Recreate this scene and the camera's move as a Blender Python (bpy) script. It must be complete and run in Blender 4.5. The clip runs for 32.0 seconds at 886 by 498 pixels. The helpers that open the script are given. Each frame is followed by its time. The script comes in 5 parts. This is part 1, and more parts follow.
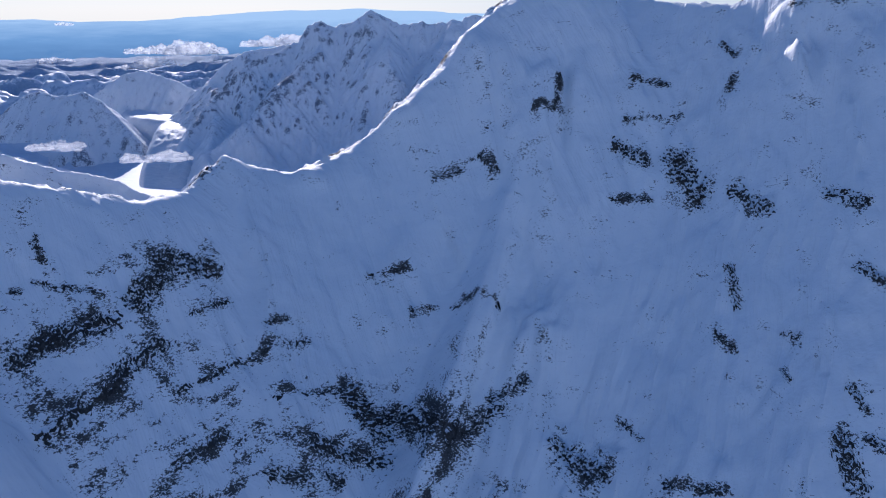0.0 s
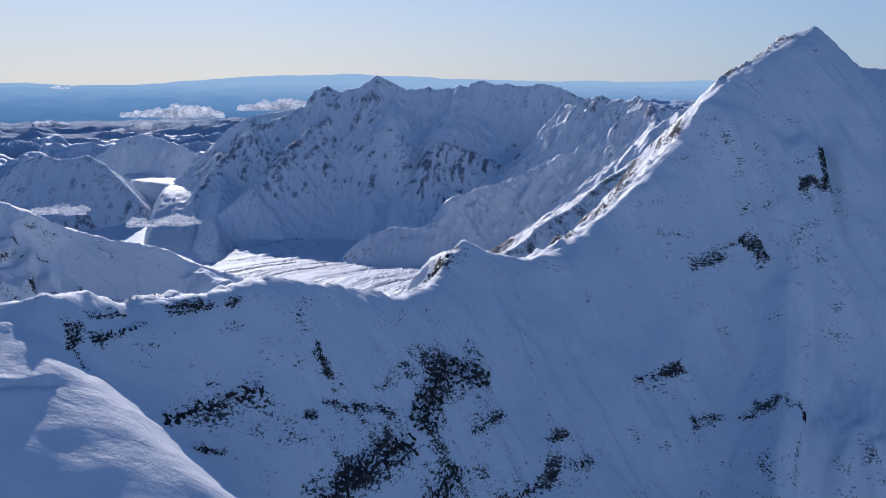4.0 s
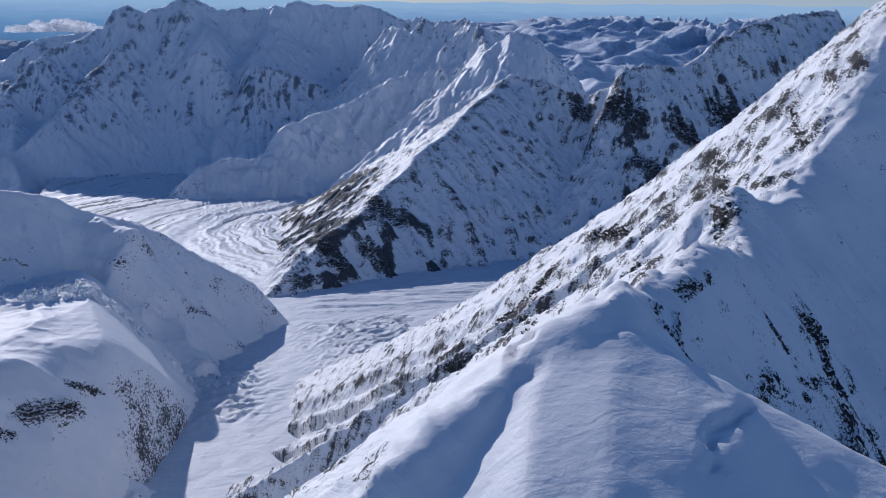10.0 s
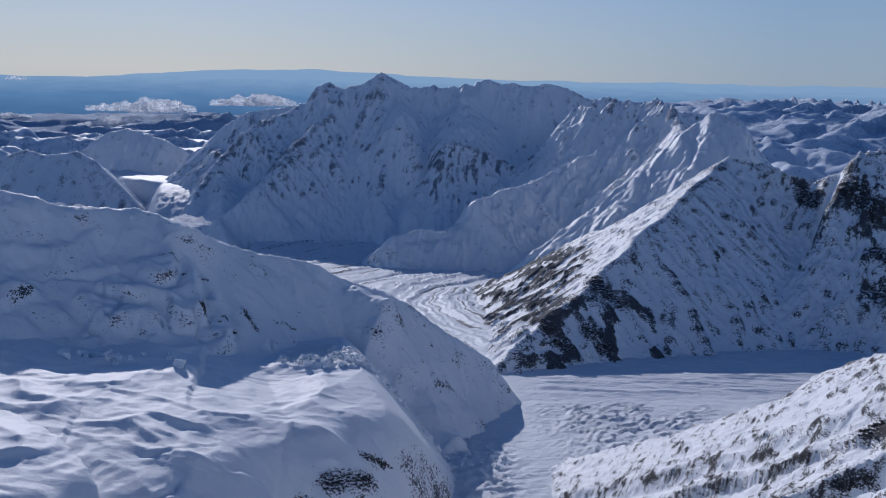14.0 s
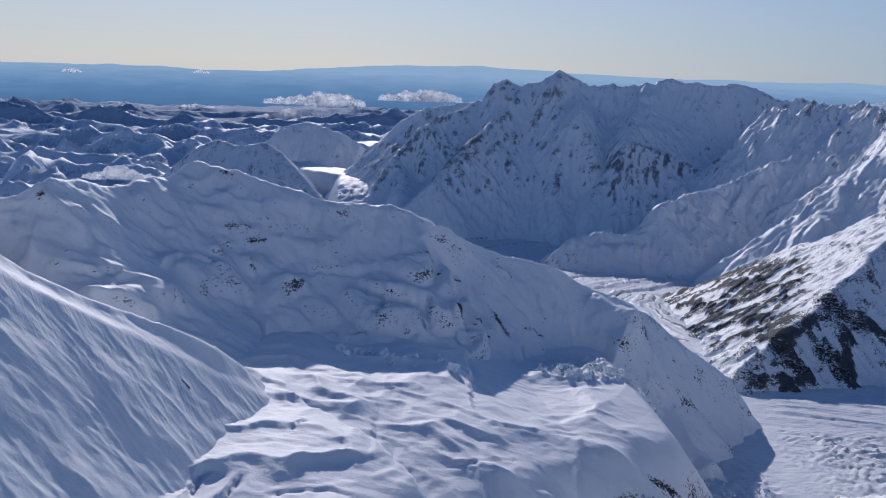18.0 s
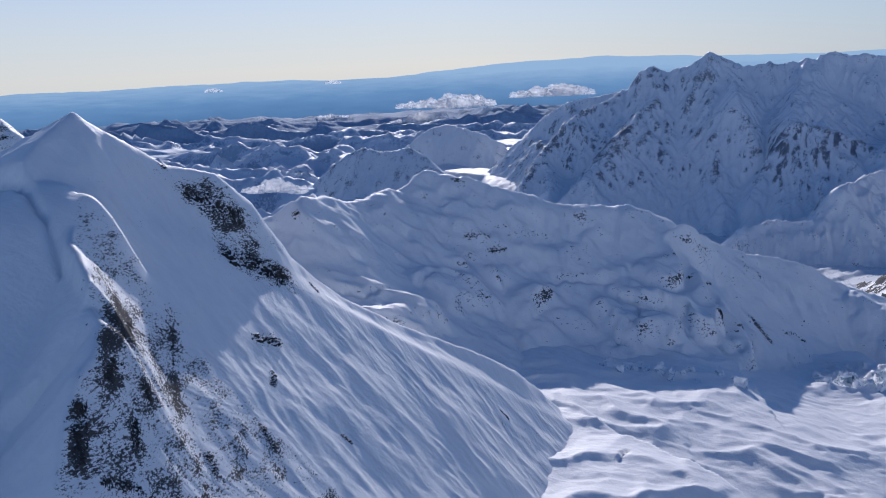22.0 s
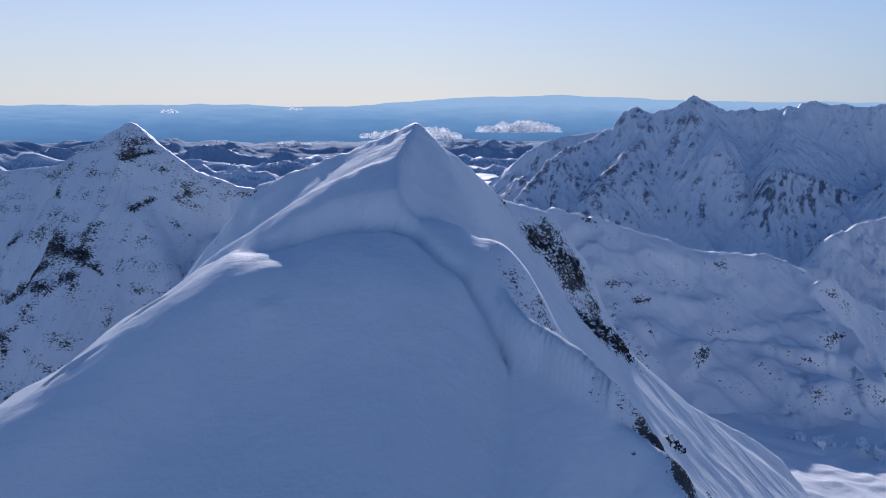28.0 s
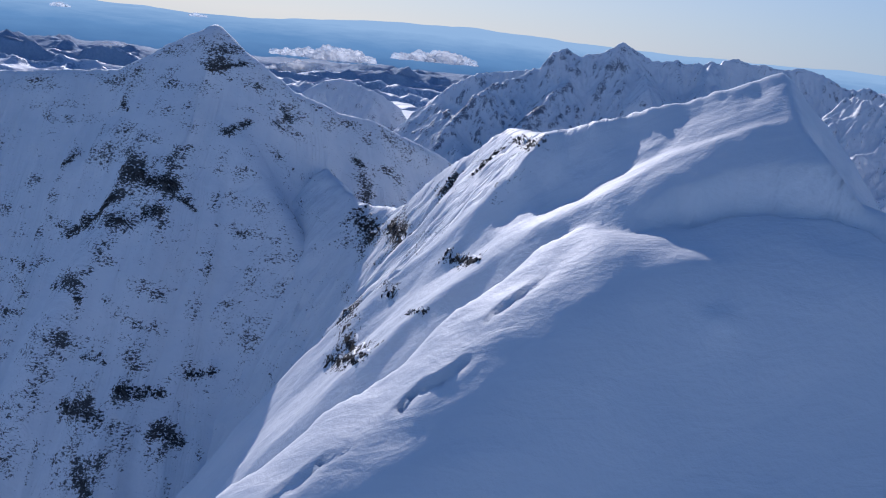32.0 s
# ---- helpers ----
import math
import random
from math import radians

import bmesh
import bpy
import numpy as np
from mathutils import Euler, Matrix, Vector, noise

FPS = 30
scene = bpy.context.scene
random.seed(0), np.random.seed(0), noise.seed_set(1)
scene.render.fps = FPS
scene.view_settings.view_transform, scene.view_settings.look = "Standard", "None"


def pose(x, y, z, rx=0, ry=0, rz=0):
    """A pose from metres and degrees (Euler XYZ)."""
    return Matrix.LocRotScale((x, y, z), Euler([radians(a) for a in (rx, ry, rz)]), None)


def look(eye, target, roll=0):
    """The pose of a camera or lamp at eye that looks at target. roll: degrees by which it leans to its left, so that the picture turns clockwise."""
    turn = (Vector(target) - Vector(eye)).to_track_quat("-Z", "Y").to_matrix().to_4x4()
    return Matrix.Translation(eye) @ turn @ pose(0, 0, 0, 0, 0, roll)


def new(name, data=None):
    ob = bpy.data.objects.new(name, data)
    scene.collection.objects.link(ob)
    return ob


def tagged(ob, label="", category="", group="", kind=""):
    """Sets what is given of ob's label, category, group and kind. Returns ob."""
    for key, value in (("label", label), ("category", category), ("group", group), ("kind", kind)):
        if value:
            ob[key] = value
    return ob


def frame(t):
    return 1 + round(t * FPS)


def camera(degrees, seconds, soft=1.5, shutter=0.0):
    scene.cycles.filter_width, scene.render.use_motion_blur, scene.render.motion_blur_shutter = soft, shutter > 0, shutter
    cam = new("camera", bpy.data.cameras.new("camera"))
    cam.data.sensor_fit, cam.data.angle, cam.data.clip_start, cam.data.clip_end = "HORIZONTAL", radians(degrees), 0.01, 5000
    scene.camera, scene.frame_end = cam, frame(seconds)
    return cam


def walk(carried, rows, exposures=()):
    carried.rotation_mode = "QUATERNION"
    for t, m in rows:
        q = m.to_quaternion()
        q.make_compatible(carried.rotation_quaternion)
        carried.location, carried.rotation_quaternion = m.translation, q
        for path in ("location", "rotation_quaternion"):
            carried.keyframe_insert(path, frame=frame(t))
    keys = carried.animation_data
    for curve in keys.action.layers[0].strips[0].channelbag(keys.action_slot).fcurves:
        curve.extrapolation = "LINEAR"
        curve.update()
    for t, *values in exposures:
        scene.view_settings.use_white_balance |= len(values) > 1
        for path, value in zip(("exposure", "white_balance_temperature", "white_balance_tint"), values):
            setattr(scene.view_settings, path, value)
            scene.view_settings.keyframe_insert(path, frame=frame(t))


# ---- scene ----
cam = camera(56.0, 32.0, soft=1.0)
METRES, EYE, TILT, LEAN, TURN = 400.0, 400.0, -16.0, 0.0, 0.0
ROWS = [
    (0.0, 0.0, 0.0, 0.0, 0.0, 0.0, -0.0),
    (0.5, -0.0141, 0.006, 0.0018, 0.13, 0.84, 0.14),
    (1.0, -0.0281, 0.0118, 0.0037, -0.43, 1.28, 0.41),
    (1.5, -0.0421, 0.0177, 0.0056, 0.42, 0.94, 0.56),
    (2.0, -0.056, 0.0233, 0.0073, -1.95, 0.74, 0.31),
    (2.5, -0.07, 0.029, 0.0091, -2.31, 1.04, -0.06),
    (3.0, -0.0839, 0.035, 0.0108, -0.3, 0.72, 0.28),
    (3.5, -0.0979, 0.0409, 0.0126, -0.72, 3.73, 0.69),
    (4.0, -0.1119, 0.0467, 0.0142, -1.17, 4.25, 0.04),
    (4.5, -0.1258, 0.0523, 0.0157, -1.7, 3.95, -0.57),
    (6.5, -0.1815, 0.0748, 0.0222, -4.5, 3.87, -1.26),
    (7.0, -0.1955, 0.0802, 0.0238, -2.46, 3.55, -1.33),
    (7.5, -0.2095, 0.085, 0.0253, -4.3, 3.25, -1.22),
    (8.0, -0.2236, 0.0896, 0.027, -6.02, 2.91, -0.09),
    (8.5, -0.2379, 0.094, 0.0286, -6.4, 2.61, 0.49),
    (9.0, -0.2519, 0.0984, 0.0301, -8.48, 2.16, 1.79),
    (9.5, -0.2666, 0.1016, 0.0313, -11.82, 1.38, 2.54),
    (10.0, -0.2813, 0.1054, 0.0325, -15.28, -1.37, 3.43),
    (10.5, -0.2959, 0.1102, 0.0339, -17.12, -1.78, 3.86),
    (11.0, -0.3103, 0.1151, 0.0355, -18.88, -2.02, 3.62),
    (11.5, -0.3251, 0.1206, 0.0373, -20.53, -1.33, 3.73),
    (12.0, -0.34, 0.1265, 0.0388, -18.61, 0.25, 4.08),
    (12.5, -0.3552, 0.1321, 0.0403, -16.39, 0.84, 4.6),
    (13.0, -0.3691, 0.1388, 0.0415, -10.85, 3.46, 3.58),
    (13.5, -0.3842, 0.1445, 0.0425, -6.17, 3.9, 0.96),
    (14.0, -0.3991, 0.1489, 0.0439, -5.06, 4.06, 0.07),
    (14.5, -0.414, 0.1534, 0.0447, -4.72, 3.92, -0.69),
    (16.5, -0.4738, 0.1715, 0.0488, -2.52, 4.57, -1.82),
    (17.0, -0.4889, 0.1767, 0.0499, 1.0, 4.34, -2.7),
    (17.5, -0.5036, 0.1803, 0.0506, 2.17, 4.1, -2.99),
    (18.0, -0.5184, 0.1837, 0.0519, 4.61, 3.59, -3.24),
    (18.5, -0.5334, 0.1873, 0.0524, 5.63, 1.25, -3.29),
    (19.0, -0.5485, 0.1909, 0.0534, 5.6, 0.4, -3.17),
    (19.5, -0.5636, 0.1944, 0.0545, 6.99, 0.13, -2.85),
    (20.0, -0.5792, 0.1996, 0.0557, 10.36, 0.3, -2.68),
    (20.5, -0.5945, 0.2039, 0.0563, 11.91, 1.92, -2.7),
    (21.0, -0.6099, 0.2082, 0.0575, 11.6, 3.16, -1.39),
    (21.5, -0.6252, 0.2128, 0.0582, 13.2, 3.1, -1.21),
    (22.0, -0.6407, 0.2172, 0.0591, 13.26, 3.11, -1.13),
    (22.5, -0.6556, 0.2211, 0.0598, 13.23, 2.93, -1.35),
    (23.0, -0.6706, 0.2251, 0.0608, 13.6, 2.74, -0.66),
    (23.5, -0.6859, 0.2296, 0.0619, 13.09, 2.52, 0.13),
    (24.0, -0.7012, 0.2342, 0.0629, 12.91, 2.54, 0.36),
    (24.5, -0.7161, 0.2381, 0.0639, 12.56, 2.54, -0.29),
    (26.5, -0.7768, 0.2578, 0.0679, 9.43, 3.01, -2.03),
    (27.0, -0.792, 0.2631, 0.0689, 8.65, 4.81, -1.26),
    (27.5, -0.8072, 0.2688, 0.0698, 8.95, 5.47, -1.58),
    (28.0, -0.8223, 0.274, 0.0705, 9.1, 5.44, -2.72),
    (28.5, -0.8374, 0.2794, 0.0713, 8.66, 5.36, -3.81),
    (29.0, -0.8525, 0.2854, 0.0722, 7.32, 5.39, -4.59),
    (29.5, -0.8676, 0.2904, 0.0729, 6.23, 5.44, -5.57),
    (30.0, -0.8827, 0.2958, 0.0737, 7.37, 5.2, -6.4),
    (30.5, -0.8978, 0.3013, 0.0745, 6.5, 3.93, -6.67),
    (31.0, -0.9129, 0.3067, 0.0755, 4.89, 2.66, -6.7),
    (31.5, -0.928, 0.3117, 0.0765, 3.16, 1.86, -6.79),
    (32.0, -0.9434, 0.3171, 0.0775, 1.37, 1.17, -6.23),
]
walk(cam, [(t, pose(0, 0, EYE, TILT, LEAN, TURN) @ pose(METRES * x, METRES * y, METRES * z, 90 + pitch, roll, yaw)) for t, x, y, z, yaw, pitch, roll in ROWS],
     exposures=[(0.0, -0.02, 5080, 20), (3.0, -0.16, 5080, 18), (4.0, -0.40, 5050, 17), (6.5, -0.44, 4950, 16), (9.0, -0.48, 4950, 16), (11.0, -0.60, 5120, 16), (14.0, -0.80, 4980, 16), (18.0, -0.60, 5150, 17), (21.0, -0.42, 5150, 17),
                (25.0, -0.36, 5100, 18), (32.0, -0.36, 5000, 18)])

# ---- light ----
SUN_AZ, SUN_EL = radians(-15.0), radians(22.5)      # ahead of the flight's view and to its left
world = bpy.data.worlds.new("sky")
scene.world = world
world.use_nodes = True
wn = world.node_tree.nodes
sky = wn.new("ShaderNodeTexSky")
sky.sky_type, sky.sun_disc = "NISHITA", False
sky.sun_elevation, sky.sun_rotation = SUN_EL, SUN_AZ
sky.altitude, sky.air_density, sky.dust_density, sky.ozone_density = 1500, 1.0, 0.2, 3.0
wn["Background"].inputs["Strength"].default_value = 0.102
veil = wn.new("ShaderNodeMix")                     # pale haze low in the sky, clear blue overhead
veil.data_type = "RGBA"
hazes = wn.new("ShaderNodeMix")
hazes.data_type = "RGBA"
hazes.inputs["A"].default_value, hazes.inputs["B"].default_value = (5.2, 5.7, 5.5, 1), (9.3, 8.2, 6.1, 1)
aloft, height, low = wn.new("ShaderNodeTexCoord"), wn.new("ShaderNodeSeparateXYZ"), wn.new("ShaderNodeMapRange")
low.interpolation_type = "SMOOTHSTEP"
for key, value in (("From Min", -0.05), ("From Max", 0.33), ("To Min", 0.85), ("To Max", 0.0)):
    low.inputs[key].default_value = value
world.node_tree.links.new(aloft.outputs["Generated"], height.inputs[0])
world.node_tree.links.new(height.outputs["Z"], low.inputs["Value"])
sunward, side = wn.new("ShaderNodeVectorMath"), wn.new("ShaderNodeMapRange")   # the haze glows most on the sun's side
sunward.operation = "DOT_PRODUCT"
sunward.inputs[1].default_value = (math.sin(SUN_AZ - 0.2), math.cos(SUN_AZ - 0.2), 0)
for key, value in (("From Min", 0.60), ("From Max", 0.97), ("To Min", 0.0), ("To Max", 1.0)):
    side.inputs[key].default_value = value
world.node_tree.links.new(aloft.outputs["Generated"], sunward.inputs[0])
world.node_tree.links.new(sunward.outputs["Value"], side.inputs["Value"])
world.node_tree.links.new(side.outputs["Result"], hazes.inputs["Factor"])
world.node_tree.links.new(hazes.outputs["Result"], veil.inputs["B"])
world.node_tree.links.new(low.outputs["Result"], veil.inputs["Factor"])
world.node_tree.links.new(sky.outputs["Color"], veil.inputs["A"])
world.node_tree.links.new(veil.outputs["Result"], wn["Background"].inputs["Color"])
lamp = bpy.data.lights.new("sun", "SUN")
lamp.energy, lamp.angle, lamp.color = 4.7, radians(0.55), (1.0, 0.84, 0.64)
to_sun = Vector((math.sin(SUN_AZ) * math.cos(SUN_EL), math.cos(SUN_AZ) * math.cos(SUN_EL), math.sin(SUN_EL)))
new("sun", lamp).matrix_world = look((0, 0, 900), Vector((0, 0, 900)) - to_sun)

# ---- noise ----
RNG = np.random.RandomState(7)
PERM = np.concatenate([RNG.permutation(256)] * 3).astype(np.int32)
GRAD = np.stack([np.cos(np.arange(256) * 2.399963), np.sin(np.arange(256) * 2.399963)], 1).astype(np.float32)


def perlin(x, y):
    """Gradient noise, about -0.7 to 0.7."""
    x, y = np.asarray(x, np.float32), np.asarray(y, np.float32)
    xf, yf = np.floor(x), np.floor(y)
    xi, yi = xf.astype(np.int32) & 255, yf.astype(np.int32) & 255
    u, v = x - xf, y - yf
    su, sv = u * u * u * (u * (u * 6 - 15) + 10), v * v * v * (v * (v * 6 - 15) + 10)

    def corner(i, j):
        g = GRAD[PERM[PERM[xi + i] + yi + j]]
        return g[..., 0] * (u - i) + g[..., 1] * (v - j)
    a = corner(0, 0) + su * (corner(1, 0) - corner(0, 0))
    b = corner(0, 1) + su * (corner(1, 1) - corner(0, 1))
    return a + sv * (b - a)


def fbm(x, y, octaves=5, gain=0.5):
    total, amp = 0.0, 1.0
    for i in range(octaves):
        total = total + amp * perlin(x * 2.03 ** i + 17.3 * i, y * 2.03 ** i - 9.1 * i)
        amp *= gain
    return total


def ridged(x, y, octaves=5, gain=0.5):
    """Sharp-crested noise, about 0 to 1."""
    total, amp, norm = 0.0, 1.0, 0.0
    for i in range(octaves):
        total = total + amp * (1 - 2 * np.abs(perlin(x * 2.07 ** i + 31.7 * i, y * 2.07 ** i + 5.3 * i))) ** 2
        norm += amp
        amp *= gain
    return total / norm


def step(a, b, x):
    t = np.clip((x - a) / (b - a), 0, 1)
    return t * t * (3 - 2 * t)


# ---- relief: a mountain is the smooth maximum of its ridges ----
def ridge(points, left, right, crest=1.0, cap=0.8):
    """A crest line of (x, y, z). left, right: fall on each side: steepness, reach in metres at which it flattens (minus: steepens), roughness, rock, flute depth, flute width."""
    return np.array(points, np.float32), left, right, crest, cap


def along(X, Y, pts):
    """For every place: the distance from a crest line, the way along it, the crest's height there, the side (1: left) and how far it lies past the line's ends."""
    best = np.full(X.shape, 1e9, np.float32)
    s, z, side, past = np.zeros_like(X), np.zeros_like(X), np.ones_like(X), np.zeros_like(X)
    run, last = 0.0, len(pts) - 2
    for i, (p, q) in enumerate(zip(pts[:-1], pts[1:])):
        dx, dy = q[0] - p[0], q[1] - p[1]
        n2 = dx * dx + dy * dy
        raw = ((X - p[0]) * dx + (Y - p[1]) * dy) / n2
        u = np.clip(raw, 0, 1)
        ex, ey = X - p[0] - u * dx, Y - p[1] - u * dy
        d = ex * ex + ey * ey
        near = d < best
        best = np.where(near, d, best)
        s = np.where(near, run + u * math.sqrt(n2), s)
        z = np.where(near, p[2] + u * (q[2] - p[2]), z)
        side = np.where(near, dx * ey - dy * ex, side)
        over = 0.0
        if i == 0:
            over = np.maximum(0, -raw) * math.sqrt(n2)
        if i == last:
            over = over + np.maximum(0, raw - 1) * math.sqrt(n2)
        past = np.where(near, over, past)
        run += math.sqrt(n2)
    best = np.sqrt(best)
    return best, s, z, side / (best * 1.0 + 1e-3) / 1.0, past


def cleft(X, Y, z, line, width, depth, lip=0.3):
    """A crack along a line on the snow: a groove with its upper lip raised."""
    pts = np.array([(*p, 0) for p in line], np.float32)
    x0, x1, y0, y1 = pts[:, 0].min() - 9, pts[:, 0].max() + 9, pts[:, 1].min() - 9, pts[:, 1].max() + 9
    m = (X > x0) & (X < x1) & (Y > y0) & (Y < y1)
    if not m.any():
        return z
    x, y = X[m], Y[m]
    d, s, _, side, past = along(x + 0.8 * fbm(x / 3, y / 3, 3), y + 0.8 * fbm(x / 3 + 7, y / 3, 3), pts)
    length = s.max() + 1e-3
    ends = step(0, 0.12, s / length) * step(1, 0.88, s / length)
    z = z.copy()
    z[m] += ends * (-depth * np.exp(-(d / width) ** 2) + lip * depth * np.exp(-((d - 2 * width) / (2 * width)) ** 2) * (side > 0))
    return z


def wear(Z, cell, passes, life, bite, seed):
    """Lets meltwater and slides run down a height grid and carve branching gullies between ribs. Returns the change of height."""
    rng, W = np.random.RandomState(seed), Z.astype(np.float64).copy()
    m, n = W.shape
    count = m * n // 22
    for _ in range(passes):
        x, y = rng.uniform(1, n - 3, count), rng.uniform(1, m - 3, count)
        vx, vy, load = np.zeros(count), np.zeros(count), np.zeros(count)
        flat = W.ravel()
        for _ in range(life):
            i, j = x.astype(np.int64), y.astype(np.int64)
            u, v, at = x - i, y - j, j * n + i
            a, b, c, d = flat[at], flat[at + 1], flat[at + n], flat[at + n + 1]
            gx, gy = (b - a) * (1 - v) + (d - c) * v, (c - a) * (1 - u) + (d - b) * u
            h = a * (1 - u) * (1 - v) + b * u * (1 - v) + c * (1 - u) * v + d * u * v
            vx, vy = 0.35 * vx - 0.65 * gx, 0.35 * vy - 0.65 * gy
            size = np.hypot(vx, vy) + 1e-9
            x2, y2 = np.clip(x + vx / size, 1, n - 3), np.clip(y + vy / size, 1, m - 3)
            i2, j2 = x2.astype(np.int64), y2.astype(np.int64)
            u2, v2, at2 = x2 - i2, y2 - j2, j2 * n + i2
            drop = h - (flat[at2] * (1 - u2) * (1 - v2) + flat[at2 + 1] * u2 * (1 - v2) + flat[at2 + n] * (1 - u2) * v2 + flat[at2 + n + 1] * u2 * v2)
            able = bite * np.clip(drop, 0, 1.5 * cell)
            take = np.where(drop > 0, np.where(able > load, np.minimum((able - load) * 0.12, 0.4 * drop), (able - load) * 0.12), -np.minimum(load, -drop))
            load += take
            W -= sum(np.bincount(at + o, take * w, m * n) for o, w in ((0, (1 - u) * (1 - v)), (1, u * (1 - v)), (n, (1 - u) * v), (n + 1, u * v))).reshape(m, n)
            x, y = x2, y2
    return (W - Z).astype(np.float32)


def smooth(Z, r):
    """Z averaged over a square of r cells to each side."""
    for ax in (0, 1):
        P = np.cumsum(np.pad(Z.astype(np.float64), [(r + 1, r) if k == ax else (0, 0) for k in (0, 1)], mode="edge"), axis=ax)
        n = Z.shape[ax]
        Z = (np.take(P, np.arange(2 * r + 1, n + 2 * r + 1), ax) - np.take(P, np.arange(n), ax)) / (2 * r + 1)
    return Z.astype(np.float32)


class Relief:
    """The height, roughness and rock of one mountain at any place."""

    def __init__(self, ridges, scale, blend=2.0, rough=1.0, warp=1.0, seed=0.0, extra=None, beds=0.3, worn=None, bare=0.0, solid=0.44):
        self.ridges, self.scale, self.blend, self.rough, self.warp, self.seed, self.extra, self.beds = ridges, scale, blend, rough, warp, seed, extra, beds
        self.rocks, self.clefts, self.fall = [], [], None
        self.worn, self.bare, self.solid, self.cut = worn, bare, solid, None          # passes and bite of wear(); how far ribs lose their snow; how bare the marked rock is; the finished wear

    def __call__(self, X, Y):
        X, Y = np.asarray(X, np.float32), np.asarray(Y, np.float32)
        k, o = self.scale, self.seed
        wx = X + self.warp * k * 0.10 * fbm(X / k + o, Y / k, 4)
        wy = Y + self.warp * k * 0.10 * fbm(X / k - 40, Y / k + o, 4)
        heights, rough, rock, ways, downs, grooves = [], [], [], [], [], []
        for pts, lf, rt, crest, cap in self.ridges:
            d, s, z, side, past = along(wx, wy, pts)
            w = step(-2.0, 2.0, side)
            mix = lambda i: rt[i] + (lf[i] - rt[i]) * w
            run = np.sqrt(d * d + crest * crest) - crest
            drop = lambda slope, reach: slope * (reach * (1 - np.exp(-run / reach)) if reach > 0 else run * (1 - run / reach))
            fall = drop(rt[0], rt[1]) * (1 - w) + drop(lf[0], lf[1]) * w
            width = mix(5)
            flute = ridged(s / lf[5] * w + s / rt[5] * (1 - w) + o, d / (7 * width) + 0.3 * fbm(s / width, d / width / 4, 2), 3)
            h = z - fall - cap * past + mix(4) * (flute - 0.45) * step(0.5 * crest, 0.5 * crest + 2.5 * width, d)
            h = h + 0.13 * k * mix(2) * (ridged(s / (0.16 * k) + o, d / k, 4, 0.6) - 0.45) * np.exp(-d / (0.35 * k))
            ways.append(s + 300.0 * len(ways)), downs.append(d), grooves.append(mix(4))
            heights.append(h), rough.append(mix(2) * step(0, 0.12 * k, d)), rock.append(mix(3))
        H = np.stack(heights)
        top, first = H.max(0), H.argmax(0)[None]
        self.fall = np.take_along_axis(np.stack(ways), first, 0)[0], np.take_along_axis(np.stack(downs), first, 0)[0], np.take_along_axis(np.stack(grooves), first, 0)[0]
        W = np.exp((H - top) / self.blend)
        total = W.sum(0)
        self.fall = self.fall[0], self.fall[1], self.fall[2] * step(0.5, 0.9, 1 / total)
        z = top + self.blend * np.log(total) * 0.6
        rough, rock = (W * np.stack(rough)).sum(0) / total, (W * np.stack(rock)).sum(0) / total
        z = z + self.rough * k * rough * (0.22 * (ridged(X / k * 1.6 + o, Y / k * 1.6, 6, 0.58) - 0.5) + 0.05 * fbm(X / k * 7, Y / k * 7 + o, 4, 0.65))
        tilt = z + 0.26 * X + 0.12 * Y
        bed = ridged((X + 0.4 * Y) / (1.9 * k) + o, tilt / (0.42 * k) + 0.5 * fbm(X / k, Y / k, 3), 4, 0.6)
        zone = step(-0.25, 0.35, fbm(X / (2.6 * k) + o, (Y + z) / (2.6 * k), 3))
        rock = rock + self.beds * zone * (bed - 0.52)
        if self.extra:
            z, rock = self.extra(X, Y, z, rock)
        for line, width, depth, lip in self.clefts:
            z = cleft(X, Y, z, line, width, depth, lip)
        for x1, y1, x2, y2, r in self.rocks:
            m = (X > min(x1, x2) - 2.5 * r) & (X < max(x1, x2) + 2.5 * r) & (Y > min(y1, y2) - 2.5 * r) & (Y < max(y1, y2) + 2.5 * r)
            if m.any():
                dx, dy = x2 - x1, y2 - y1
                u = np.clip(((X[m] - x1) * dx + (Y[m] - y1) * dy) / (dx * dx + dy * dy + 1e-3), 0, 1)
                d2 = (X[m] - x1 - u * dx) ** 2 + (Y[m] - y1 - u * dy) ** 2
                ragged = 1 + 1.5 * fbm(X[m] / (0.7 * r) + x1, (Y[m] + z[m]) / (0.7 * r), 4, 0.6)
                rock[m] = np.maximum(rock[m], rock[m] * 0.4 + self.solid * np.exp(-d2 * np.clip(ragged, 0.15, 4) / (1.2 * r) ** 2))
        if self.cut is not None:
            xs, ys, gone = self.cut
            i, j = np.interp(X, xs, np.arange(len(xs))), np.interp(Y, ys, np.arange(len(ys)))
            a, b = np.minimum(i.astype(np.int32), len(xs) - 2), np.minimum(j.astype(np.int32), len(ys) - 2)
            u, v = i - a, j - b
            z = z + gone[b, a] * (1 - u) * (1 - v) + gone[b, a + 1] * u * (1 - v) + gone[b + 1, a] * (1 - u) * v + gone[b + 1, a + 1] * u * v
        return z, rock


def axis(*spans):
    """Grid lines from spans of (from, to, spacing)."""
    return np.concatenate([np.linspace(a, b, max(2, int((b - a) / d)), endpoint=False) for a, b, d in spans] + [[spans[-1][1]]])


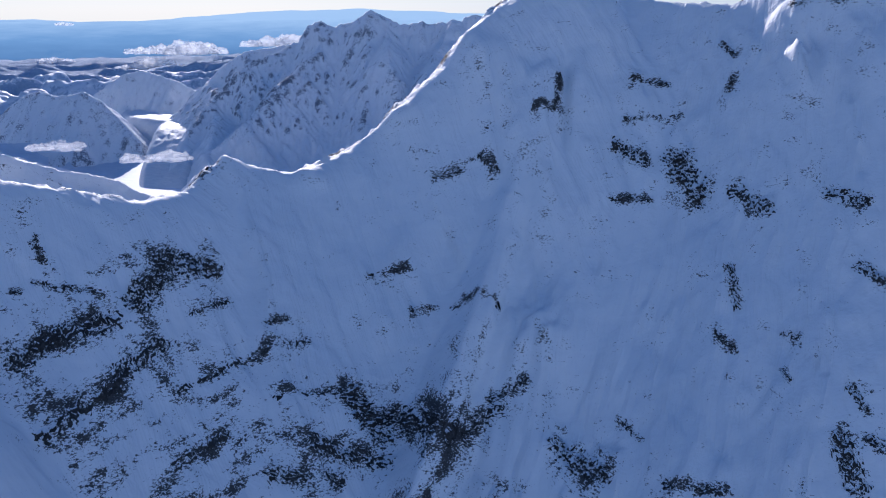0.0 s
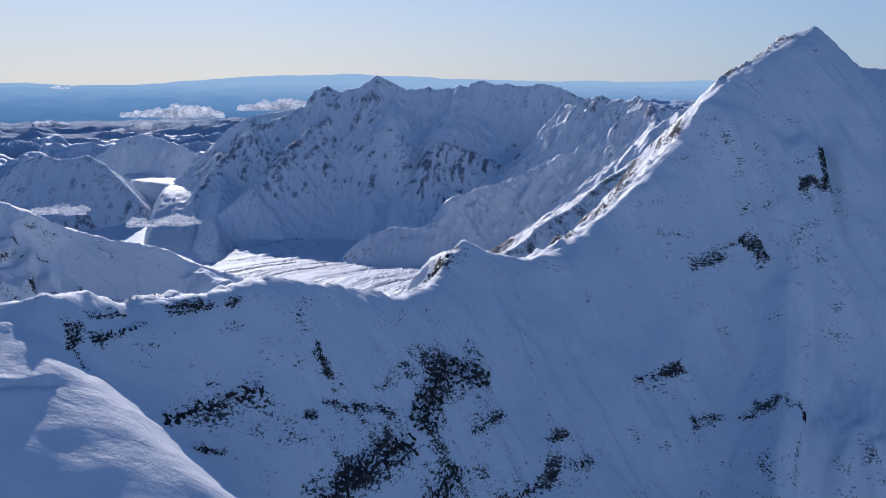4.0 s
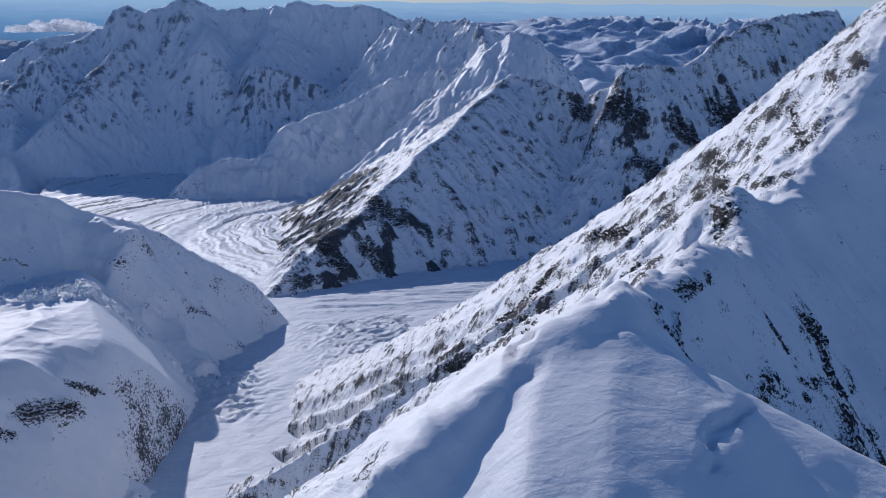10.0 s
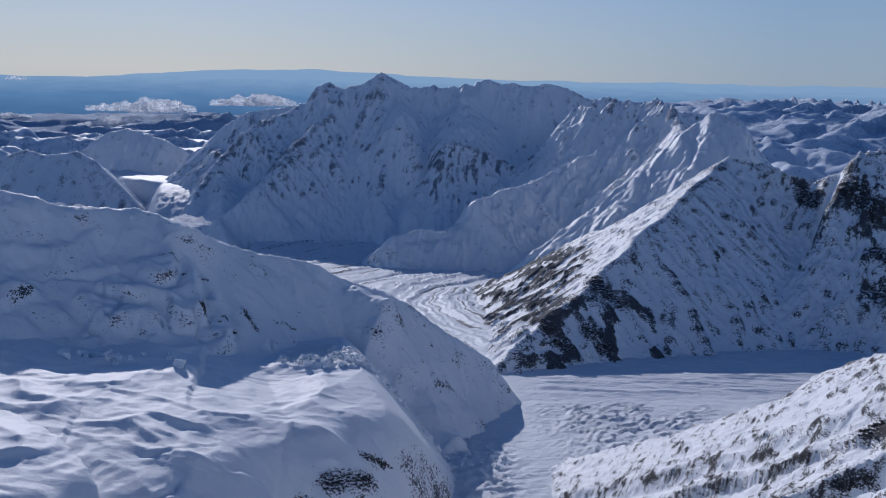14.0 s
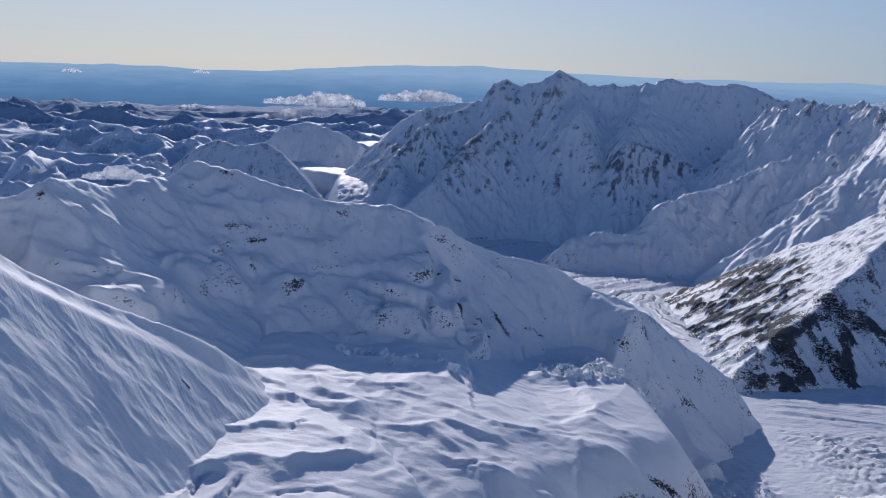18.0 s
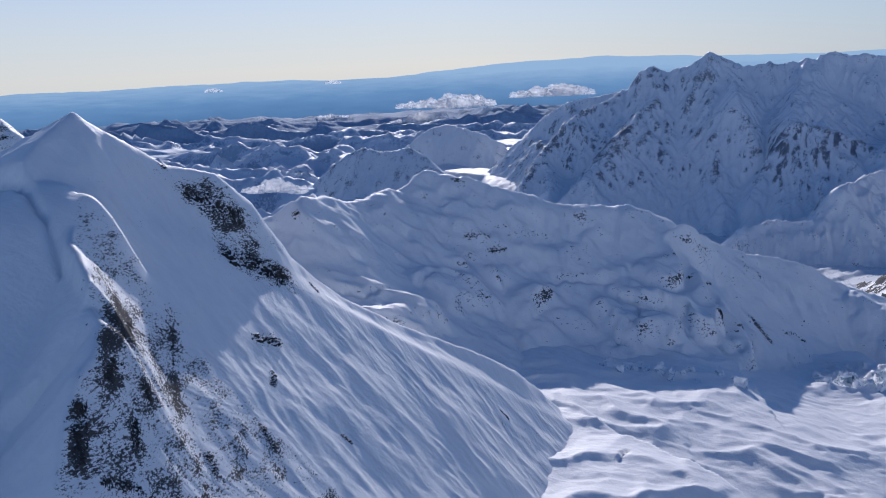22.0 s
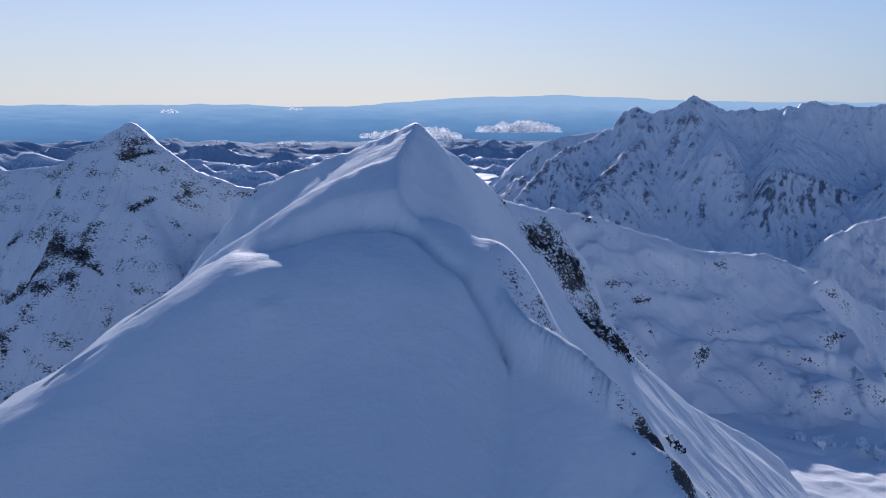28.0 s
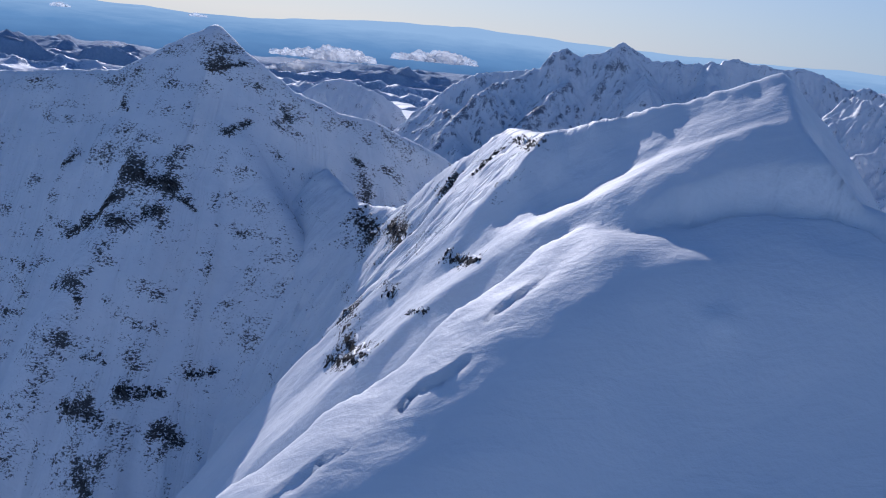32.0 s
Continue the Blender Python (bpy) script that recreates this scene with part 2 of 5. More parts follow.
def sheet(name, xs, ys, relief, material, floor=None, hide=8.0, carve=None):
    """A mesh of the relief over a grid; what lies deeper than hide under floor(x, y) is left out."""
    X, Y = np.meshgrid(xs.astype(np.float32), ys.astype(np.float32))
    Z, rock = relief(X, Y)
    m, n = X.shape
    if carve:
        Z = Z + wear(Z, float(np.median(np.diff(xs))), carve[0], 40, carve[1], 5)
    if isinstance(relief, Relief) and relief.worn:
        gone = wear(Z, float(xs[1] - xs[0]), relief.worn[0], 50, relief.worn[1], len(xs))
        gone = (0.5 * gone + 0.5 * smooth(gone, 1)) * (0.1 + 0.9 * step(0, 7 * float(xs[1] - xs[0]), relief.fall[1]))
        relief.cut, Z = (xs, ys, gone), Z + gone
    if isinstance(relief, Relief) and relief.bare:
        cell = float(xs[1] - xs[0])
        proud = (Z - smooth(Z, 3)) / (2 * cell) + 0.7 * (Z - smooth(Z, 9)) / (5 * cell)
        rock = rock + relief.bare * np.clip(proud, -0.6, 0.5)
    idx = np.arange(m * n, dtype=np.int32).reshape(m, n)
    quads = np.stack([idx[:-1, :-1], idx[:-1, 1:], idx[1:, 1:], idx[1:, :-1]], -1).reshape(-1, 4)
    if floor is not None:
        keep = (Z > floor(X, Y) - hide).ravel()
        quads = quads[keep[quads].any(1)]
    used = np.zeros(m * n, bool)
    used[quads.ravel()] = True
    renum = np.cumsum(used) - 1
    quads = renum[quads].astype(np.int32)
    co = np.stack([X.ravel()[used], Y.ravel()[used], Z.ravel()[used]], 1).astype(np.float32)
    me = bpy.data.meshes.new(name)
    me.vertices.add(len(co))
    me.vertices.foreach_set("co", co.ravel())
    me.loops.add(quads.size)
    me.loops.foreach_set("vertex_index", quads.ravel())
    me.polygons.add(len(quads))
    me.polygons.foreach_set("loop_start", np.arange(0, quads.size, 4, dtype=np.int32))
    me.polygons.foreach_set("use_smooth", np.ones(len(quads), bool))
    me.attributes.new("rock", "FLOAT", "POINT").data.foreach_set("value", np.broadcast_to(rock, X.shape).ravel()[used].astype(np.float32))
    if isinstance(relief, Relief):
        way, down, groove = relief.fall
        torn = np.zeros(X.shape, bool)
        for i in (0, 1):
            cut = np.abs(np.diff(way, axis=i)) > 3.5 * (xs[1] - xs[0])
            torn |= np.pad(cut, [(0, 1), (0, 0)] if i == 0 else [(0, 0), (0, 1)])
            torn |= np.pad(cut, [(1, 0), (0, 0)] if i == 0 else [(0, 0), (1, 0)])
        torn[1:] |= torn[:-1].copy()
        torn[:-1] |= torn[1:].copy()
        torn[:, 1:] |= torn[:, :-1].copy()
        torn[:, :-1] |= torn[:, 1:].copy()
        for key, values in (("way", way), ("down", down), ("groove", np.where(torn, 0, groove))):
            me.attributes.new(key, "FLOAT", "POINT").data.foreach_set("value", values.ravel()[used].astype(np.float32))
    me.update(calc_edges=True)
    me.materials.append(material)
    return new(name, me)


# ---- materials ----
def nodes_of(name):
    mat = bpy.data.materials.new(name)
    mat.use_nodes = True
    nt = mat.node_tree
    nt.nodes.clear()

    def add(kind, **values):
        node = nt.nodes.new("ShaderNode" + kind)
        for key, value in values.items():
            if key in node.inputs:
                node.inputs[key].default_value = value
        return node

    def link(a, b):
        nt.links.new(a, b)
    return mat, nt, add, link


def math_node(nt, operation, a, b=None, c=None, clamp=False):
    node = nt.nodes.new("ShaderNodeMath")
    node.operation, node.use_clamp = operation, clamp
    for i, v in enumerate((a, b, c)):
        if v is None:
            continue
        if isinstance(v, (int, float)):
            node.inputs[i].default_value = v
        else:
            nt.links.new(v, node.inputs[i])
    return node.outputs[0]


def ramp(nt, fac, stops):
    node = nt.nodes.new("ShaderNodeValToRGB")
    el = node.color_ramp.elements
    while len(el) < len(stops):
        el.new(0.5)
    for e, (p, c) in zip(el, stops):
        e.position, e.color = p, (*c, 1)
    nt.links.new(fac, node.inputs[0])
    return node.outputs["Color"]


def snow_and_rock(name, size, rock_dark=(0.032, 0.035, 0.042), rock_light=(0.15, 0.155, 0.165), snow_low=(0.70, 0.74, 0.79), snow_high=(0.84, 0.855, 0.87),
                  speckle=1.0, ripple=0.16, strata=1.6, grit=0.5, streak=0.75):
    """Wind-packed snow with rock where the rock attribute, the steepness and a broken noise let it through. size: metres of the largest grain."""
    mat, nt, add, link = nodes_of(name)
    out, geo, attr = add("OutputMaterial"), add("NewGeometry"), add("Attribute")
    attr.attribute_name = "rock"
    pos = geo.outputs["Position"]
    stretch = add("Mapping")
    stretch.inputs["Scale"].default_value = (1 / (grit * size), 1 / (grit * size), strata / (grit * size))
    stretch.inputs["Rotation"].default_value = (radians(12), radians(-9), 0)
    link(pos, stretch.inputs["Vector"])
    broken = add("TexNoise", Scale=1.0, Detail=9.0, Roughness=0.72, Distortion=0.5)
    link(stretch.outputs[0], broken.inputs["Vector"])
    patch = add("TexNoise", Scale=0.10, Detail=4.0, Roughness=0.6)
    link(stretch.outputs[0], patch.inputs["Vector"])
    way, down, groove, slide = add("Attribute"), add("Attribute"), add("Attribute"), add("CombineXYZ")
    way.attribute_name, down.attribute_name, groove.attribute_name = "way", "down", "groove"
    link(math_node(nt, "MULTIPLY", way.outputs["Fac"], 0.9 / size), slide.inputs[0])
    link(math_node(nt, "MULTIPLY", down.outputs["Fac"], 0.07 / size), slide.inputs[1])
    runnel = add("TexNoise", Scale=1.0, Detail=6.0, Roughness=0.55, Distortion=0.3)
    link(slide.outputs[0], runnel.inputs["Vector"])
    sep = add("SeparateXYZ")
    link(geo.outputs["Normal"], sep.inputs[0])
    steep = math_node(nt, "SUBTRACT", 1.0, sep.outputs["Z"])
    v = math_node(nt, "MULTIPLY_ADD", steep, 0.55, attr.outputs["Fac"])
    v = math_node(nt, "ADD", v, math_node(nt, "MULTIPLY", math_node(nt, "SUBTRACT", broken.outputs["Fac"], 0.5), 2.0 * speckle))
    v = math_node(nt, "ADD", v, math_node(nt, "MULTIPLY", math_node(nt, "SUBTRACT", patch.outputs["Fac"], 0.5), 1.1 * speckle))
    v = math_node(nt, "MULTIPLY_ADD", math_node(nt, "SUBTRACT", runnel.outputs["Fac"], 0.5), -0.25 * streak, v)
    mask = math_node(nt, "MULTIPLY", math_node(nt, "SUBTRACT", v, 0.60), 14.0, clamp=True)
    # snow
    grain = add("TexNoise", Scale=2.5 / size, Detail=8.0, Roughness=0.55)
    link(pos, grain.inputs["Vector"])
    drift = add("TexNoise", Scale=1.0, Detail=5.0, Roughness=0.6, Distortion=0.8)
    windmap = add("Mapping")
    windmap.inputs["Rotation"].default_value = (0, 0, radians(28))
    windmap.inputs["Scale"].default_value = (0.35 / size, 1.1 / size, 0.5 / size)
    link(pos, windmap.inputs["Vector"])
    link(windmap.outputs[0], drift.inputs["Vector"])
    snow = add("BsdfPrincipled", Roughness=0.62)
    snow.inputs["Specular IOR Level"].default_value = 0.25
    link(ramp(nt, drift.outputs["Fac"], [(0.25, snow_low), (0.75, snow_high)]), snow.inputs["Base Color"])
    b1 = add("Bump", Strength=ripple, Distance=0.22 * size)
    link(drift.outputs["Fac"], b1.inputs["Height"])
    b2 = add("Bump", Strength=ripple * 1.6, Distance=0.10 * size)
    link(grain.outputs["Fac"], b2.inputs["Height"])
    b4 = add("Bump", Strength=streak, Distance=0.5 * size)
    link(runnel.outputs["Fac"], b4.inputs["Height"])
    link(math_node(nt, "MULTIPLY", groove.outputs["Fac"], 0.7 * streak, clamp=True), b4.inputs["Strength"])
    link(b1.outputs[0], b4.inputs["Normal"])
    link(b4.outputs[0], b2.inputs["Normal"])
    link(b2.outputs[0], snow.inputs["Normal"])
    # rock
    rock = add("BsdfPrincipled", Roughness=0.85)
    rock.inputs["Specular IOR Level"].default_value = 0.2
    link(ramp(nt, broken.outputs["Fac"], [(0.35, rock_dark), (0.72, rock_light)]), rock.inputs["Base Color"])
    b3 = add("Bump", Strength=0.9, Distance=0.5 * grit * size)
    link(broken.outputs["Fac"], b3.inputs["Height"])
    link(b3.outputs[0], rock.inputs["Normal"])
    blend = add("MixShader")
    link(mask, blend.inputs[0])
    link(snow.outputs[0], blend.inputs[1])
    link(rock.outputs[0], blend.inputs[2])
    link(blend.outputs[0], out.inputs[0])
    return mat


SNOW_NEAR = snow_and_rock("snow_near", 1.8, (0.032, 0.033, 0.036), (0.145, 0.138, 0.132), (0.83, 0.845, 0.865), (0.90, 0.905, 0.91), ripple=0.26, strata=2.0, grit=0.27)
SNOW_MID = snow_and_rock("snow_mid", 3.6, snow_low=(0.83, 0.845, 0.865), snow_high=(0.90, 0.905, 0.91), ripple=0.24, grit=0.36, streak=0.2)
# far rock paler and bluer than near rock: haze put into its colour
FAR_HAZED = snow_and_rock("far_hazed", 4.5, (0.12, 0.14, 0.18), (0.27, 0.29, 0.34), (0.82, 0.845, 0.875), (0.88, 0.89, 0.905), strata=0.9, grit=0.4, streak=0.12)


# distance haze put into the base colours: pale blue rock, bluish snow
HAZED_LAND = snow_and_rock("hazed_land", 14.0, (0.27, 0.37, 0.52), (0.40, 0.50, 0.63), (0.60, 0.68, 0.79), (0.70, 0.76, 0.84), speckle=0.5, strata=1.0, grit=0.5, streak=0.0)
GLACIER_ICE = snow_and_rock("glacier_ice", 5.0, (0.16, 0.165, 0.17), (0.40, 0.41, 0.42), (0.66, 0.70, 0.75), (0.84, 0.855, 0.87), speckle=0.7, ripple=0.5, strata=1.0, streak=0.0)


def lowland(name):
    """The forest land that closes the view, far behind the mountains, its blue haze painted in as glow."""
    mat, nt, add, link = nodes_of(name)
    out, geo = add("OutputMaterial"), add("NewGeometry")
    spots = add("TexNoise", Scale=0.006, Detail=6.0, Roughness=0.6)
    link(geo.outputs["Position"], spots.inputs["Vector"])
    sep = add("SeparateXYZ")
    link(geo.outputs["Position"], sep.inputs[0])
    # haze put into the glow colour: deep blue low down, paler towards the rim
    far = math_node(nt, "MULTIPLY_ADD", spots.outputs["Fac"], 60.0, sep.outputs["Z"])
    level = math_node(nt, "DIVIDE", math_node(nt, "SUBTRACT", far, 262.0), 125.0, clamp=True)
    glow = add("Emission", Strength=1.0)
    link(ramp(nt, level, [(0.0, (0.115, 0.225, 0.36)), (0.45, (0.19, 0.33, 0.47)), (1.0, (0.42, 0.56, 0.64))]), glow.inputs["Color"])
    soil = add("BsdfDiffuse", Color=(0.05, 0.06, 0.06, 1))
    both = add("AddShader")
    link(glow.outputs[0], both.inputs[0])
    link(soil.outputs[0], both.inputs[1])
    link(both.outputs[0], out.inputs[0])
    return mat


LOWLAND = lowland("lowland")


# ---- ground ----
def glacier_height(X, Y):
    """The valley glacier's surface, falling away from the flight's line."""
    return np.interp(Y, [200, 300, 400, 490, 570, 850, 1050, 1200, 1500, 1900], [252, 244, 236, 224, 219, 176, 150, 137, 132, 150]).astype(np.float32)


def horizon(X, Y):
    """The height of the land's rim by its bearing."""
    return np.interp(np.degrees(np.arctan2(X + 180, Y - 60)), [-60, -40, -33, -25, -20, -16, -12, -8, -4, 0, 4, 9, 16, 20, 26, 34, 60],
                     [322, 331, 341, 346, 336, 350, 376, 396, 404, 396, 380, 369, 370, 375, 370, 380, 372]).astype(np.float32)


def ground_relief(X, Y):
    r = np.hypot(X + 180, Y - 60)
    right = step(300, 800, X)
    z = 104 + 56 * step(1000, 1900, r) + 42 * step(1700, 2900, r) + right * (46 * step(1300, 2000, r) + 40 * step(1900, 2900, r))
    basin = step(-640, -540, X) * (1 - step(560, 760, X)) * (1 - step(1950, 2150, Y))
    hilly = step(850, 1300, r) * (1 - 0.85 * step(2500 + 1000 * right, 3500 + 800 * right, r)) * (1 - basin)
    bx, by = X + 90 * fbm(X / 260, Y / 260, 4), Y + 90 * fbm(X / 260 + 5, Y / 260, 4)
    u, v = (bx + 0.5 * by) / 430 + 3.3, (by - 0.35 * bx) / 250
    chains = 1 - 2.2 * np.abs(perlin(u, v)) + 0.5 * (1 - 2.2 * np.abs(perlin(2.3 * u + 7, 2.3 * v))) + 0.30 * ridged(u * 5, v * 5, 5, 0.55)
    near = 1 - step(1200, 1900, r)
    tall = 0.55 + 0.9 * step(-0.25, 0.35, fbm(X / 700 + 2.2, Y / 700, 2))
    z = z + hilly * tall * (66 + 10 * near - 8 * right) * (chains - 0.90)
    z = z + 30 * step(2500, 3300, r) * (1 - right) - 150 * step(3150, 3700, r) * (1 - right) - 200 * step(4000, 4400, r)
    # the haze-tinted rock colour covers more of the land with distance
    return z, (0.50 - 0.12 * chains + 0.16 * step(1500, 2600, r) + 0.45 * step(2500, 3000, r) * (1 - right)).astype(np.float32)


def lowland_relief(X, Y):
    r = np.hypot(X + 180, Y - 60)
    z = 90 + 90 * step(1900, 2900, r) + 118 * step(2800, 3800, r) + 14 * fbm(X / 300, Y / 300, 4) * step(2700, 3300, r)
    rim = horizon(X, Y) + 9 * fbm(X / 420, Y / 420, 4)
    return z + (rim - 298) * step(3500, 4650, r), np.zeros(X.shape, np.float32)


def lowest(X, Y):
    return np.where((X > -340) & (X < 330), glacier_height(X, Y), 120) - 2


gx = axis((-3600, -1600, 26), (-1600, 1900, 8), (1900, 3600, 26))
gy = axis((-1500, 700, 60), (700, 2800, 8), (2800, 4300, 22))
ground = tagged(sheet("ground", gx, gy, ground_relief, HAZED_LAND, carve=(7, 1.0)), "snow-covered land with low shaded ranges far off", "ground", kind="structure")


def keep_far(X, Y):
    return np.where(np.hypot(X + 180, Y - 60) > 2250, -1e4, 1e5)


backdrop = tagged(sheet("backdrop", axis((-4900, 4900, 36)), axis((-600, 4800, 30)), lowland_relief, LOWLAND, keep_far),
                  "lowland painted in blue haze, rising to a pale plateau on the horizon", "backdrop", kind="structure")

TRUNK = np.array([(40, 330, 0), (20, 430, 0), (-20, 520, 0), (-70, 620, 0), (-110, 760, 0), (-120, 900, 0), (-90, 1010, 0), (-10, 1100, 0), (90, 1170, 0), (200, 1230, 0)], np.float32)


def glacier_relief(X, Y):
    z = glacier_height(X, Y)
    d, s, _, side, past = along(X + 9 * fbm(X / 60, Y / 60, 3), Y + 9 * fbm(X / 60 + 9, Y / 60, 3), TRUNK)
    d = d * np.sign(side)
    far = step(540, 640, Y)
    bands = ridged(d / 34 + 4, s / 900, 3, 0.6)
    z = z + far * 5.5 * (bands - 0.5)
    broken = step(-0.1, 0.3, fbm(X / 90 + 5.2, Y / 90, 3) + 0.28) * step(320, 375, Y) * (1 - step(470, 500, Y)) * step(-95, -40, X)
    steps = ridged((s + 0.0035 * d * d) / 4.0 + 0.5 * fbm(X / 14, Y / 14, 3), d / 30, 3, 0.6)
    turn = (s + 0.0035 * d * d) / 4.4 + 1.1 * fbm(X / 20, Y / 20, 4)
    z = z + 1.5 * broken * (1 - (turn - np.floor(turn))) * step(-0.25, 0.1, fbm(X / 11, Y / 11 + 3, 3)) - 1.2 * broken * step(0.70, 0.86, steps) + 0.9 * broken * fbm(X / 4, Y / 4, 3)
    fall = step(-85, -110, X) * step(340, 360, Y) * (1 - step(425, 445, Y))
    z = z + fall * 3.2 * (ridged(X / 7, Y / 7, 3) - 0.35)
    tail = step(495, 505, Y) * (1 - step(530, 545, Y)) * step(-70, -50, X)
    z = z + tail * 1.6 * ridged(Y / 9 + 0.02 * X, X / 80, 2)
    z = z + 0.5 * fbm(X / 9, Y / 9, 4) + far * 1.6 * (ridged(X / 11, Y / 11, 4) - 0.5)
    # moraine dirt in bands, plus grey along the crevasse gaps
    dirt_and_gaps = 0.10 + far * 0.75 * step(0.55, 0.86, ridged(d / 20 + 8, s / 700, 3, 0.6)) + 0.35 * broken * step(0.7, 0.95, steps)
    return z, dirt_and_gaps.astype(np.float32)


glacier = tagged(sheet("glacier", axis((-340, -130, 3.0), (-130, 70, 1.1), (70, 330, 3.0)), axis((240, 340, 2.0), (340, 560, 0.9), (560, 1000, 2.4), (1000, 1500, 5)), glacier_relief, GLACIER_ICE),
                 "broad sunlit valley glacier with curved moraine bands and crevasse fields", "glacier", kind="structure")


def far_ice(X, Y):
    d, s, _, side, past = along(X, Y, np.array([(-440, 1200, 0), (-465, 1350, 0), (-480, 1500, 0), (-495, 1640, 0), (-478, 1800, 0), (-480, 1940, 0), (-545, 2130, 0), (-650, 2420, 0), (-800, 2760, 0)], np.float32))
    arm, _, _, _, _ = along(X, Y, np.array([(-510, 1660, 0), (-600, 1715, 0), (-665, 1810, 0), (-720, 1960, 0)], np.float32))
    z = 193 - 100 * step(1560, 1230, Y) + 9 * step(2100, 2700, Y)
    inside = np.minimum(d - np.interp(Y, [1350, 1500, 1640, 1800, 1940, 2130, 2420, 2760], [36, 40, 50, 38, 42, 46, 60, 70]), arm - np.interp(Y, [1660, 1715, 1810, 1960], [46, 38, 22, 10]))
    torn = step(1360, 1420, Y) * (1 - step(1560, 1620, Y)) + step(1780, 1820, Y) * (1 - step(1920, 1980, Y))
    return z - 130 * step(-6, 60, inside) + 2.0 * fbm(X / 30, Y / 30, 4) + 5 * torn * (ridged(X / 15, Y / 15, 3) - 0.4), np.full(X.shape, 0.05, np.float32)


tagged(sheet("glacier", axis((-900, -380, 4.0)), axis((1200, 2800, 6.0)), far_ice, GLACIER_ICE), "narrow sunlit glacier winding round a dark far hill", "glacier", kind="structure")

def bare_rock(name, size, dark, light):
    """Frost-shattered rock with snow lying on its ledges."""
    mat, nt, add, link = nodes_of(name)
    out, geo = add("OutputMaterial"), add("NewGeometry")
    pos = geo.outputs["Position"]
    grain = add("TexNoise", Scale=2.6 / size, Detail=10.0, Roughness=0.68)
    link(pos, grain.inputs["Vector"])
    stain = add("TexNoise", Scale=0.22 / size, Detail=3.0)
    link(pos, stain.inputs["Vector"])
    sep = add("SeparateXYZ")
    link(geo.outputs["Normal"], sep.inputs[0])
    ledge = math_node(nt, "ADD", sep.outputs["Z"], math_node(nt, "MULTIPLY", math_node(nt, "SUBTRACT", grain.outputs["Fac"], 0.5), 1.1))
    ledge = math_node(nt, "MULTIPLY", math_node(nt, "SUBTRACT", ledge, 0.74), 12.0, clamp=True)
    rock, snow = add("BsdfPrincipled", Roughness=0.88), add("BsdfPrincipled", Roughness=0.6)
    rock.inputs["Specular IOR Level"].default_value = 0.2
    snow.inputs["Base Color"].default_value = (0.86, 0.88, 0.90, 1)
    tone = math_node(nt, "ADD", grain.outputs["Fac"], math_node(nt, "MULTIPLY", math_node(nt, "SUBTRACT", stain.outputs["Fac"], 0.5), 0.8))
    link(ramp(nt, tone, [(0.3, dark), (0.62, [(a + b) / 2.6 for a, b in zip(dark, light)]), (0.85, light)]), rock.inputs["Base Color"])
    bump = add("Bump", Strength=1.0, Distance=0.3 * size)
    link(grain.outputs["Fac"], bump.inputs["Height"])
    link(bump.outputs[0], rock.inputs["Normal"])
    blend = add("MixShader")
    link(ledge, blend.inputs[0])
    link(rock.outputs[0], blend.inputs[1])
    link(snow.outputs[0], blend.inputs[2])
    link(blend.outputs[0], out.inputs[0])
    return mat


ROCK = bare_rock("rock", 1.0, (0.032, 0.032, 0.035), (0.155, 0.142, 0.13))


def rock(relief, x1, y1, x2, y2, r):
    """Marks a short line on a mountain along which rock breaks through the snow."""
    relief.rocks.append((x1, y1, x2, y2, r))


def crack(relief, line, width, depth, lip=0.3):
    """Marks a crevasse on a mountain's snow."""
    relief.clefts.append((line, width, depth, lip))


def outcrops(mountain, relief):
    """Builds every rock outcrop marked on a mountain."""
    for x1, y1, x2, y2, r in relief.rocks:
        crag(mountain, relief, x1, y1, x2, y2, 0.95 * r)


